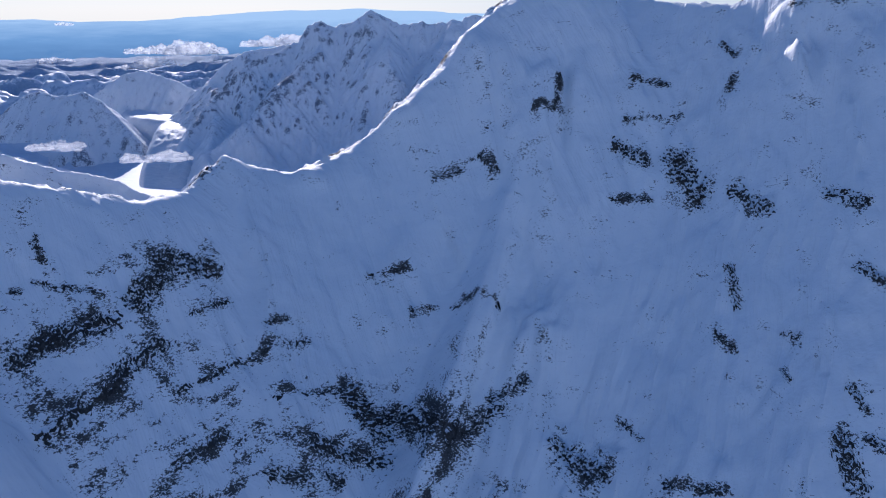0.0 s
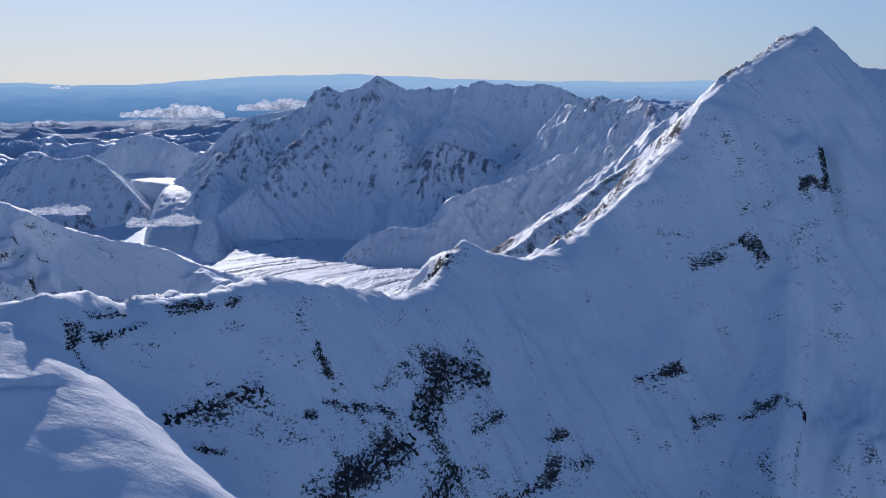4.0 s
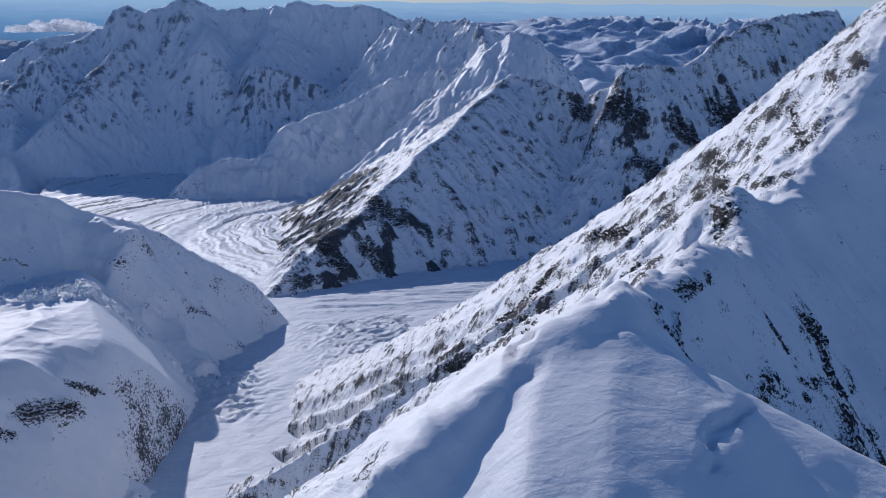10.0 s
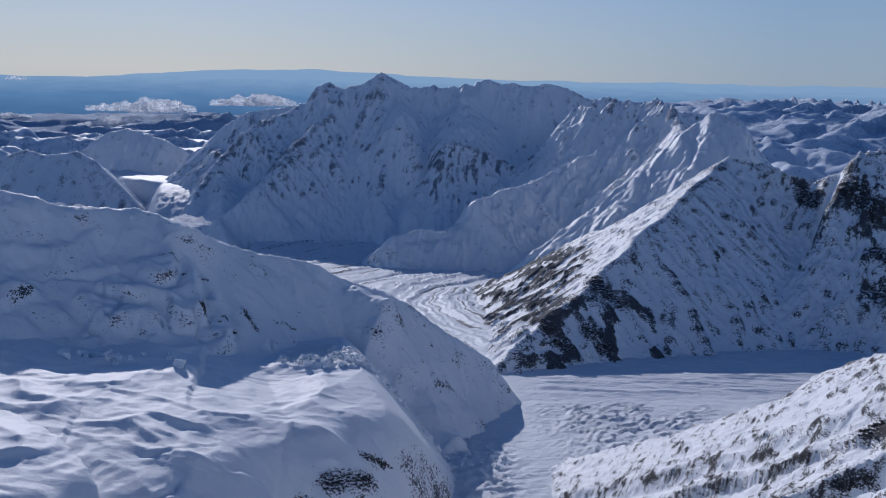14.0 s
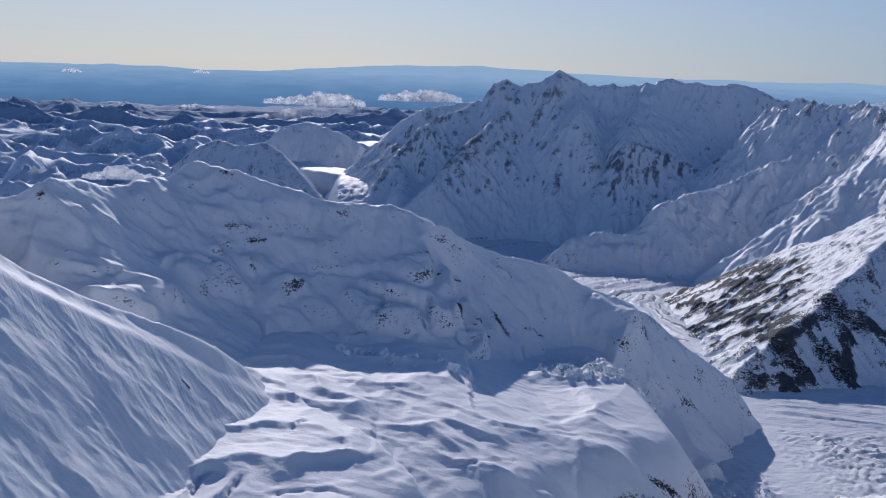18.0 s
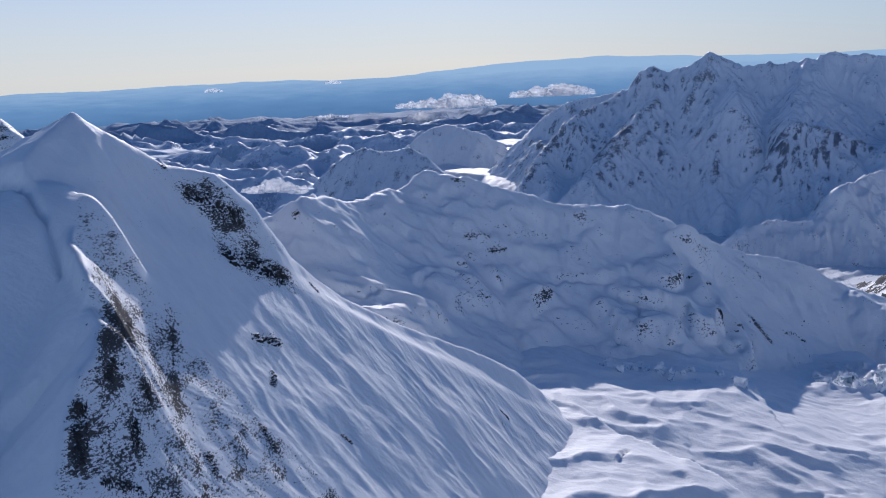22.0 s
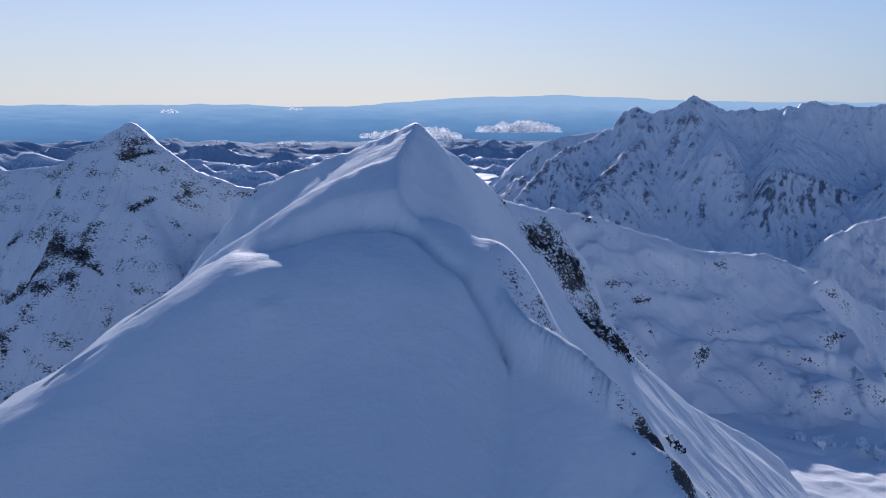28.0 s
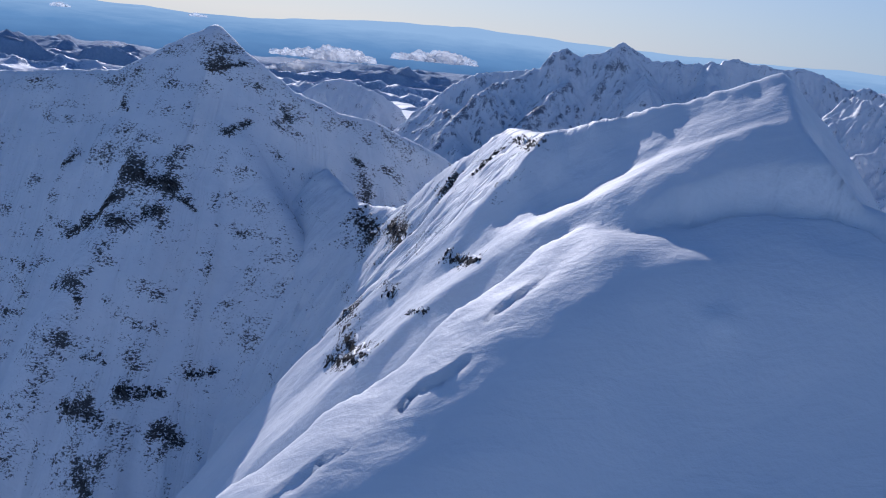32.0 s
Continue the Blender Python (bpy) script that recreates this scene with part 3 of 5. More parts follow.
def crag(mountain, relief, x1, y1, x2, y2, r):
    """A rock outcrop that breaks through the snow along a short line on a mountain."""
    xs, ys = np.array([x1, x2]), np.array([y1, y2])
    n = int(min(max(3 * r / 0.12, 36), 80))
    gx = np.linspace(xs.min() - 1.5 * r, xs.max() + 1.5 * r, n, dtype=np.float32)
    gy = np.linspace(ys.min() - 1.5 * r, ys.max() + 1.5 * r, n, dtype=np.float32)
    X, Y = np.meshgrid(gx, gy)
    Z, _ = relief(X, Y)
    (za, zb), _ = relief(xs.astype(np.float32), ys.astype(np.float32))
    ax = np.array([x2 - x1, y2 - y1, zb - za], np.float32)
    n2 = float(ax @ ax) + 1e-6
    u = np.clip(((X - x1) * ax[0] + (Y - y1) * ax[1] + (Z - za) * ax[2]) / n2, 0, 1)
    d = np.sqrt((X - x1 - u * ax[0]) ** 2 + (Y - y1 - u * ax[1]) ** 2 + (Z - za - u * ax[2]) ** 2) / r
    gyy, gxx = np.gradient(Z, gy, gx)
    ln = np.sqrt(1 + gxx ** 2 + gyy ** 2)
    q = r ** 0.5 * 0.5
    tilt = Z + 0.25 * X
    beds = ridged((X * 0.8 - Y * 0.3) / q + 3 * x1, tilt / (0.45 * q) + y1, 4, 0.6)
    lumps = fbm(X / (0.42 * r) + y1, (Y + 1.6 * Z) / (0.26 * r) + x1, 5, 0.68)
    courses = tilt / (0.30 * q) + 0.8 * fbm(X / q, Y / q, 3)
    proud = 0.55 * (1 - d * d) - 0.30 + 1.3 * lumps + 1.1 * (beds - 0.60)
    h = 0.30 * r ** 0.7 * (np.tanh(1.6 * proud) + 0.28 * (courses - np.floor(courses) - 0.5) * step(-0.1, 0.25, proud) + 0.5 * (beds - 0.6))
    h = np.clip(h, -0.5 * r, 0.6 * r) - 0.8 * r * step(1.15, 1.5, d)
    co = np.stack([X - h * gxx / ln, Y - h * gyy / ln, Z + h / ln], -1).reshape(-1, 3)
    idx = np.arange(n * n).reshape(n, n)
    quads = np.stack([idx[:-1, :-1], idx[:-1, 1:], idx[1:, 1:], idx[1:, :-1]], -1).reshape(-1, 4)
    quads = quads[(h.ravel()[quads] > -0.04 * r).any(1)]
    if len(quads) < 4:
        return
    used = np.unique(quads)
    renum = np.zeros(n * n, np.int32)
    renum[used] = np.arange(len(used))
    me = bpy.data.meshes.new("rock_outcrop")
    me.from_pydata(co[used].tolist(), [], renum[quads].tolist())
    me.polygons.foreach_set("use_smooth", np.ones(len(me.polygons), bool))
    me.materials.append(ROCK)
    ob = new("rock_outcrop", me)
    ob.parent = mountain


# ---- mountains ----
BACK = (0.97, 420, 0.6, 0.22, 0.8, 9.0)
FACE = (1.0, 900, 0.30, 0.10, 1.1, 4.5)


def beds_and_ledges(X, Y, z, rock):
    """Tilted rock beds that crop out on the mountain's sunny back, and shallow snow runnels on its face."""
    back = step(0.14, 0.20, rock)
    u, v = 0.62 * X + 0.78 * Y, -0.78 * X + 0.62 * Y
    beds = ridged(u / 26 + 0.4 * fbm(X / 20, Y / 20, 3), v / 6.5 + 1.1 * fbm(X / 12, Y / 12, 4), 5, 0.55)
    small = ridged(u / 8, v / 2.0, 4, 0.6)
    z = z + back * (0.35 * (beds - 0.5) + 0.2 * (small - 0.5) + 1.9 * (ridged((X + 0.3 * Y) / 13 + 4, (Y - 0.5 * X) / 19, 5, 0.58) - 0.5))
    rock = rock + back * (0.04 + 0.45 * (beds - 0.50) + 0.50 * (small - 0.45) + 0.5 * (ridged((X + 0.3 * Y) / 13 + 4, (Y - 0.5 * X) / 19, 5, 0.58) - 0.5))
    foot = (1 - back) * step(7, -7, z - 344 + 0.25 * (X + 8) + 5 * fbm(X / 14, Y / 14, 3)) * step(50, 25, X)
    ledges = ridged((X + 0.3 * Y) / 19, (z - 0.12 * X) / 3.6 + 0.7 * fbm(X / 12, Y / 12, 3), 4, 0.6)
    rock = rock + foot * (0.15 + 0.75 * (ledges - 0.45))
    wall = (1 - back) * step(-2, 10, X) * step(172, 160, Y)
    runs = ridged((X + 0.10 * Y + 2.2 * fbm(X / 16, Y / 30, 3)) / 8.0, Y / 70, 3, 0.5)
    z = z + wall * (1.7 * (runs - 0.5) + 0.5 * fbm(X / 3.5, Y / 9, 4, 0.6))
    hump = lambda x, y, rx, ry: np.exp(-((X - x) / rx) ** 2 - ((Y - y) / ry) ** 2)
    z = z + 2.0 * np.exp(-((X - 18.2) / 1.8) ** 2) * step(139, 142, Y) * step(163, 158, Y)                # the ice pillar, and the dark gully beside it
    z = z - 2.6 * np.exp(-((X - 22.6 - 0.12 * (Y - 155)) / 0.8) ** 2) * step(147, 152, Y) * step(166, 160, Y)
    z = z - 1.3 * np.exp(-((X - 11.0 + 0.1 * (Y - 150)) / 1.0) ** 2) * step(143, 150, Y) * step(168, 160, Y)
    z = z + 3.2 * hump(15.5, 125, 6, 4.5) * (1 + 0.5 * fbm(X / 2.5, Y / 2.5, 3)) - 2.2 * hump(20, 115.5, 3.5, 5)    # bulging ice over a gully
    z = z + 5.2 * hump(61.5, 147, 2.6, 5.5) * (0.85 + 0.5 * fbm(X / 1.6, Y / 5, 3))                       # lit knobs and cornices under the crest
    z = z + 3.4 * hump(68, 156.5, 9, 4.5) + 2.0 * hump(5.5, 164, 4.5, 3.2) + 2.0 * hump(-25, 150.5, 4.5, 2.6) + 1.5 * hump(-9, 160, 3, 2.2)
    return z, rock + 0.34 * hump(22.4, 155.5, 0.9, 4.0)


CLIFF = Relief([
    ridge([(-140, 62, 346), (-118, 79, 363), (-104, 88, 373), (-94, 93.5, 376.3), (-88, 96.5, 377.6), (-82.5, 99.6, 379.2), (-76, 106, 376.4), (-70, 111, 376.2), (-65, 116, 376.5),
           (-60.5, 120, 375.2), (-48.5, 130, 370.5), (-43, 138, 370.5), (-39, 148, 374.4)], (0.97, 420, 0.6, 0.22, 0.8, 9), (1.22, 900, 0.28, 0.12, 1.0, 4.0), 2.2),
    ridge([(-39, 148, 374.4), (-35, 150, 372.4), (-28, 153.5, 370.3), (-20, 157.5, 373.3), (-15, 160, 376), (-10, 162.8, 380.7), (-4.5, 165.5, 385.6), (0, 167.9, 389.3),
           (4.4, 170.1, 395.5), (13.9, 174.9, 402), (24, 180, 407.4), (29.4, 182.6, 409.4)], BACK, FACE, 4.0),
    ridge([(29.4, 182.6, 409.4), (33, 181, 405.4), (37, 179, 402.4), (46, 175, 401.5), (56, 170, 401), (66, 165, 404), (80, 158, 407), (120, 148, 412)], BACK, (1.0, 900, 0.10, 0.12, 1.3, 5.0), 2.0),
    ridge([(66, 165, 404), (58, 156, 391), (54, 148, 381), (49, 138, 368), (44, 126, 352)], (1.15, 900, 0.1, 0.12, 0.8, 4), (1.15, 900, 0.1, 0.12, 0.8, 4), 1.5),
    ridge([(6, 186, 381), (12, 200, 372), (16, 222, 360), (20, 250, 344), (27, 298, 325), (34, 350, 299), (40, 392, 277), (46, 434, 248), (52, 480, 216)],
          (0.86, 900, 0.7, 0.25, 0.2, 11), (0.95, 900, 0.7, 0.32, 0.3, 11), 0.8, 1.6),
    ridge([(-88, 96.7, 376.9), (-84.2, 94.5, 377), (-80.5, 92.4, 375.9), (-77.5, 90.7, 374.6), (-74.5, 89, 372.8), (-69, 85.8, 370), (-64.4, 83, 367.8), (-60.5, 80.8, 365.5), (-55, 77, 358), (-48, 72, 346)],
          (1.45, 900, 0.05, -0.2, 0.0, 6), (0.14, -26, 0.03, -0.4, 0.0, 6), 5.0, 0.6),
], 14.0, blend=1.6, seed=3.1, extra=beds_and_ledges, beds=0.22, worn=(5, 0.4), bare=0.14, solid=0.40)
rock(CLIFF, -45.1, 115.6, -43.0, 122.8, 2.3)
rock(CLIFF, -43.5, 123.0, -37.3, 128.2, 2.4)
rock(CLIFF, -52.1, 104.5, -46.6, 111.3, 1.7)
rock(CLIFF, -55.5, 99.7, -52.9, 103.8, 1.7)
rock(CLIFF, -44.7, 105.7, -41.3, 113.5, 1.7)
rock(CLIFF, -50.4, 95.1, -44.6, 104.0, 1.8)
rock(CLIFF, -38.5, 109.6, -31.6, 118.4, 0.8)
rock(CLIFF, -31.7, 118.7, -22.0, 126.1, 1.0)
rock(CLIFF, -38.5, 120.2, -34.6, 125.4, 0.8)
rock(CLIFF, -28.3, 124.3, -25.2, 127.1, 0.7)
rock(CLIFF, -25.4, 116.2, -14.8, 122.1, 0.9)
rock(CLIFF, -14.8, 121.3, -9.3, 118.9, 2.9)
rock(CLIFF, -7.6, 120.9, 1.4, 114.1, 2.9)
rock(CLIFF, -19.0, 112.2, -9.1, 115.1, 2.1)
rock(CLIFF, -25.1, 108.2, -15.5, 109.7, 1.6)
rock(CLIFF, 3.1, 116.1, 8.9, 118.4, 1.6)
rock(CLIFF, 7.7, 119.8, 13.0, 120.5, 1.2)
rock(CLIFF, 17.5, 112.5, 23.1, 107.6, 2.1)
rock(CLIFF, 26.4, 113.5, 29.1, 109.8, 0.6)
rock(CLIFF, -13.1, 137.6, -6.3, 139.0, 0.9)
rock(CLIFF, -5.2, 133.8, -1.3, 133.8, 0.7)
rock(CLIFF, 1.5, 133.0, 9.0, 129.7, 0.7)
rock(CLIFF, -1.4, 149.6, 3.2, 150.8, 1.0)
rock(CLIFF, 6.9, 152.2, 9.8, 149.3, 0.9)
rock(CLIFF, 21.8, 158.9, 20.8, 154.0, 0.8)
rock(CLIFF, 16.7, 153.6, 20.3, 153.5, 0.6)
rock(CLIFF, 31.0, 148.7, 35.4, 145.3, 1.8)
rock(CLIFF, 33.5, 152.3, 43.1, 151.6, 0.7)
rock(CLIFF, 41.1, 145.0, 42.9, 138.3, 2.8)
rock(CLIFF, 29.5, 141.5, 35.5, 139.8, 0.9)
rock(CLIFF, 48.3, 135.2, 51.7, 130.0, 1.8)
rock(CLIFF, 60.4, 127.3, 64.1, 123.7, 1.6)
rock(CLIFF, 61.0, 116.8, 62.9, 113.6, 1.1)
rock(CLIFF, 44.9, 124.7, 44.8, 119.4, 1.0)
rock(CLIFF, 41.1, 116.8, 42.9, 113.8, 0.8)
rock(CLIFF, 49.6, 113.1, 50.8, 111.0, 0.7)
rock(CLIFF, 48.2, 109.0, 48.4, 106.8, 0.5)
rock(CLIFF, 52.8, 153.9, 51.4, 151.8, 0.9)
rock(CLIFF, 52.4, 161.0, 53.9, 157.3, 1.0)
rock(CLIFF, 52.3, 98.0, 53.0, 93.8, 1.7)
rock(CLIFF, 55.7, 97.7, 56.8, 96.7, 1.2)
rock(CLIFF, 55.2, 102.9, 56.1, 100.7, 0.9)
rock(CLIFF, 31.2, 102.5, 37.8, 99.2, 1.0)
rock(CLIFF, -31.5, 108.7, -37.1, 100.4, 1.0)
rock(CLIFF, 35.4, 157.9, 41.7, 157.7, 1.0)
rock(CLIFF, -48.8, 112.8, -56.2, 108.8, 0.6)
rock(CLIFF, -57.3, 112.4, -56.1, 111.7, 0.8)
rock(CLIFF, -70.2, 96.8, -63.2, 104.5, 1.2)
rock(CLIFF, -79.8, 97.8, -76.6, 94.1, 0.6)
rock(CLIFF, -72.3, 106.4, -68.5, 109.3, 0.6)
rock(CLIFF, -77.2, 98.5, -74.5, 103.9, 0.6)
rock(CLIFF, -67.5, 96.4, -65.1, 97.7, 0.5)
rock(CLIFF, -57.6, 113.5, -56.2, 111.6, 0.5)
rock(CLIFF, -53.8, 102.9, -48.9, 109.4, 1.3)
rock(CLIFF, -57.7, 105.8, -57.1, 106.1, 0.6)
rock(CLIFF, -44.8, 141.4, -41.2, 144.5, 1.0)
rock(CLIFF, -72.7, 107.1, -69.6, 108.8, 0.5)
rock(CLIFF, -78.4, 100.6, -76.2, 103.6, 0.5)
rock(CLIFF, -78.6, 98.6, -78.5, 95.2, 0.5)
rock(CLIFF, -67.0, 110.5, -66.1, 111.7, 0.5)
rock(CLIFF, -39.6, 240.0, -29.4, 235.1, 3.3)
rock(CLIFF, -21.4, 227.5, -20.7, 210.7, 2.4)
rock(CLIFF, -14.3, 194.8, -42.8, 143.6, 2.4)
rock(CLIFF, -4.2, 182.0, -13.0, 165.4, 1.4)
rock(CLIFF, -61.9, 213.9, -57.5, 211.0, 1.8)
rock(CLIFF, -81.6, 130.3, -78.6, 129.2, 1.0)
rock(CLIFF, -89.9, 102.7, -89.8, 99.9, 0.6)
rock(CLIFF, -10.3, 197.4, -20.0, 176.1, 1.9)
rock(CLIFF, -47.1, 207.1, -54.3, 176.1, 1.2)
rock(CLIFF, -54.0, 150.9, -50.9, 148.7, 1.1)
rock(CLIFF, -79.4, 209.0, -74.5, 199.7, 1.1)
crack(CLIFF, [(-85.6, 80.9), (-83.6, 83.9), (-81.3, 85.8), (-77.4, 89.0), (-76.2, 89.5)], 0.3, 0.5)
crack(CLIFF, [(-93.7, 93.9), (-90.6, 96.9)], 0.4, 0.8)
cliff = tagged(sheet("mountain", axis((-160, 135, 0.6)), axis((45, 190, 0.5), (190, 330, 0.8), (330, 500, 1.0)), CLIFF, SNOW_NEAR, lowest),
               "steep snow-plastered mountain wall with dark rock bands and a corniced ridge", "mountain")
outcrops(cliff, CLIFF)

SHOULDER = np.array([(-414.5, 160.5, 0), (-400.4, 172.6, 0), (-392.2, 180.2, 0), (-386, 185, 0), (-380.7, 189, 0), (-376.5, 192.6, 0), (-372, 196, 0), (-367, 199.2, 0), (-360.5, 199.7, 0), (-355, 200.4, 0), (-340, 200, 0)], np.float32)


def dome(X, Y, z):
    """The smooth dome below the summit: an even face that rolls over into a rounded shoulder, under the bergschrund's upper lip."""
    lip = np.interp(X, [-362, -357, -352.5, -348.4, -344.5, -338, -332, -326], [199.6, 200.4, 200.6, 199.0, 196.6, 191.6, 186.6, 181])
    lip = lip + 0.9 * fbm(X / 3.5, Y / 9, 3)
    z = z + 0.5 - 3.2 * step(0.3, -0.9, Y - lip) * step(-364, -359, X)
    d, s, _, side, _ = along(X, Y, SHOULDER)
    out = d * np.sign(side) + 0.8 * fbm(X / 7, Y / 7, 3)
    roll = np.clip(out + 12.0, 0, None)
    face = 374.5 + 0.161 * (X + 359.2) + 0.734 * (Y - 187.4) - 0.030 * np.minimum(roll, 13.6) ** 2 + 2.2 * step(-20, -7, out) - 2.8 * np.clip(out - 1.6, 0, None)
    face = face - 0.045 * np.clip(X + 347.5, 0, None) ** 2 - 1.5 * np.exp(-((Y - lip + 1.0) / 0.7) ** 2) * step(-361, -357, X) - 0.9 * np.exp(-((X + 343) / 4) ** 2 - ((Y - 192.5) / 3.2) ** 2)
    face = face + 0.5 * fbm(X / 13, Y / 13, 4, 0.45) + 0.5 * np.exp(-((X + 358.6) / 1.2) ** 2 - ((Y - 187.6) / 0.8) ** 2)
    face = face + 0.5 * np.clip(ridged(X / 9 + 2, Y / 6, 3) - 0.62, 0, 1) * step(-350, -342, X)
    return np.maximum(z, face)


def east_flutes(X, Y, z, rock):
    """The peak's even east slope, cut off by its rocky spine, with long sharp snow flutes running down it."""
    spine = np.interp(Y, [140, 150, 160, 170, 178, 182, 188, 200, 213, 224, 236.5, 251, 273, 303, 330], [-314, -316, -318, -320, -322, -327, -333, -340, -349, -340, -329.5, -317, -298.5, -273, -250])
    z = dome(X, Y, z)
    here = step(1.5, 13, X - spine)
    z = z + here * (19.5 - 1.0696 * X - 0.0124 * Y - z)
    here = step(4, 22, X - spine)
    across = Y + 0.20 * X + 6.0 * fbm(X / 40, Y / 22, 4) + 0.7 * fbm(X / 9, Y / 4, 2)
    field = step(-0.2, 0.25, fbm(X / 34 + 3, Y / 20, 3) + 0.15)
    z = z + here * (0.5 * (ridged(across / 13.5, X / 90, 2, 0.4) ** 2 - 0.3) + field * 0.40 * (ridged(across / 3.6 + 9, X / 34, 2) ** 4 - 0.15) + 1.3 * fbm(X / 18, Y / 18, 5, 0.55))
    return z, rock + here * 0.04


PEAK = Relief([
    ridge([(-355, 213.5, 390), (-362, 211, 385.5), (-367, 208.5, 381), (-372, 206, 376.0), (-375, 203.5, 371.5), (-380, 202, 361), (-386, 201, 349), (-393, 199, 335)],
          (0.75, 900, 0.05, -0.2, 0.3, 5), (1.1, 900, 0.3, 0.05, 1.4, 4), 3.2, 1.6),
    ridge([(-349, 213, 392.7), (-345, 217.6, 389), (-340, 224, 383), (-334, 231.5, 380.5), (-329.5, 236.5, 374), (-325, 241.5, 362), (-317, 251, 350.5), (-308, 262, 341.3), (-298.5, 273, 333.3),
           (-287, 286.6, 322.4), (-281, 294, 313), (-273, 303, 302), (-262, 316, 285)], (1.1, 900, 0.3, 0.15, 0.8, 4), (1.1, 900, 0.12, 0.02, 0.7, 5), 1.0),
    ridge([(-349, 213, 392.7), (-349.4, 206, 389.7), (-348.4, 199.1, 386.6), (-347.6, 194, 383)], (0.9, 900, 0.08, -0.1, 0.2, 5.0), (0.34, -34, 0.04, -0.2, 0.0, 6), 0.5),
    ridge([(-340, 200, 380), (-333, 188, 376), (-327, 182, 374), (-322, 178, 372), (-320, 170, 368), (-318, 160, 358), (-316, 150, 345)],
          (1.25, 900, 0.35, 0.30, 0.8, 3.5), (1.0, 900, 0.06, -0.2, 0.2, 6), 0.4),
    ridge([(-349, 213, 392.7), (-353, 213.4, 391), (-359, 214, 389), (-369, 216, 385.2), (-371, 228, 383.5), (-373, 240, 382.6), (-380, 247, 376), (-388, 254, 367), (-395, 260, 366), (-403, 272, 369)],
          (1.15, -160, 0.45, 0.12, 1.6, 5), (1.2, 900, 0.5, 0.2, 0.8, 4), 1.0),
], 11.0, blend=1.0, seed=8.4, beds=0.4, extra=east_flutes)
rock(PEAK, -339.2, 223.3, -339.2, 223.3, 0.7)
rock(PEAK, -334.9, 224.2, -329.0, 229.4, 2.0)
rock(PEAK, -327.6, 222.3, -322.2, 231.4, 2.6)
rock(PEAK, -317.7, 209.8, -315.9, 214.0, 1.3)
rock(PEAK, -313.3, 206.1, -312.3, 203.7, 0.7)
rock(PEAK, -324.5, 186.5, -318.5, 172.7, 1.4)
rock(PEAK, -319.0, 167.5, -317.1, 164.2, 1.1)
rock(PEAK, -316.7, 177.1, -315.8, 176.6, 0.6)
rock(PEAK, -315.3, 172.1, -314.5, 170.8, 0.9)
rock(PEAK, -311.3, 181.1, -309.7, 179.6, 0.8)
rock(PEAK, -320.1, 239.9, -318.3, 238.8, 0.7)
rock(PEAK, -303.2, 208.2, -301.9, 208.7, 0.5)
rock(PEAK, -286.4, 262.4, -284.8, 262.4, 0.5)
rock(PEAK, -314.6, 164.8, -312.8, 167.2, 0.8)
rock(PEAK, -316.0, 182.3, -323.2, 194.8, 0.5)
rock(PEAK, -309.6, 193.7, -307.6, 192.3, 0.6)
rock(PEAK, -376.3, 232.0, -375.3, 229.6, 1.8)
rock(PEAK, -372.3, 228.9, -371.5, 215.6, 1.0)
rock(PEAK, -380.0, 240.0, -380.0, 240.0, 1.5)
rock(PEAK, -394.4, 257.4, -391.3, 251.4, 2.1)
rock(PEAK, -388.6, 248.9, -385.6, 238.4, 1.3)
rock(PEAK, -390.9, 225.6, -386.4, 203.1, 1.3)
rock(PEAK, -389.6, 209.3, -385.6, 201.2, 1.3)
rock(PEAK, -379.0, 210.2, -376.2, 204.4, 1.0)
rock(PEAK, -381.9, 203.3, -380.2, 201.3, 0.5)
rock(PEAK, -387.0, 219.7, -384.3, 212.0, 1.0)
crack(PEAK, [(-381.2, 183.9), (-379.4, 185.2), (-377.8, 185.6), (-376.0, 187.2)], 0.22, 0.6)
crack(PEAK, [(-375.2, 190.0), (-373.4, 191.6), (-371.6, 192.8), (-370.6, 194.2)], 0.18, 0.45)
crack(PEAK, [(-391.0, 176.5), (-387.5, 179.6), (-384.0, 181.8)], 0.18, 0.45)
peak = tagged(sheet("mountain", axis((-430, -250, 0.5)), axis((100, 335, 0.5)), PEAK, SNOW_NEAR, lambda X, Y: np.full(X.shape, 265)),
              "rounded snow peak with a wind-scoured dome, bergschrund and fluted lit ridge", "mountain")
outcrops(peak, PEAK)

NORTH = Relief([
    ridge([(-520, 284, 372), (-490, 282, 377), (-463, 281, 379.6), (-443, 281, 381.8), (-434, 281.4, 387.3), (-425.5, 281.8, 391), (-419.5, 281.6, 386.6), (-411, 282, 381.2), (-403, 284, 377.6),
           (-397, 287, 376.6), (-386, 295, 371), (-376, 305, 364)], (0.9, 900, 0.3, 0.1, 0.8, 5), (1.25, 900, 0.25, 0.20, 1.8, 4.5), 1.2),
    ridge([(-425.5, 281.8, 390.5), (-419, 274, 377), (-412, 266, 368), (-404, 258, 360), (-398, 250, 350)], (1.2, 900, 0.3, 0.18, 1.4, 4), (1.2, 900, 0.3, 0.18, 1.4, 4), 2.0),
    ridge([(-430, 281, 388), (-433, 263, 368), (-438, 245, 345), (-442, 225, 318), (-448, 195, 280)], (1.25, 900, 0.35, 0.2, 1.4, 4), (1.25, 900, 0.35, 0.2, 1.4, 4), 2.0),
], 12.0, blend=1.5, seed=5.5, beds=0.5, worn=(5, 0.7), bare=0.2)
rock(NORTH, -441.6, 259.3, -434.8, 260.0, 1.2)
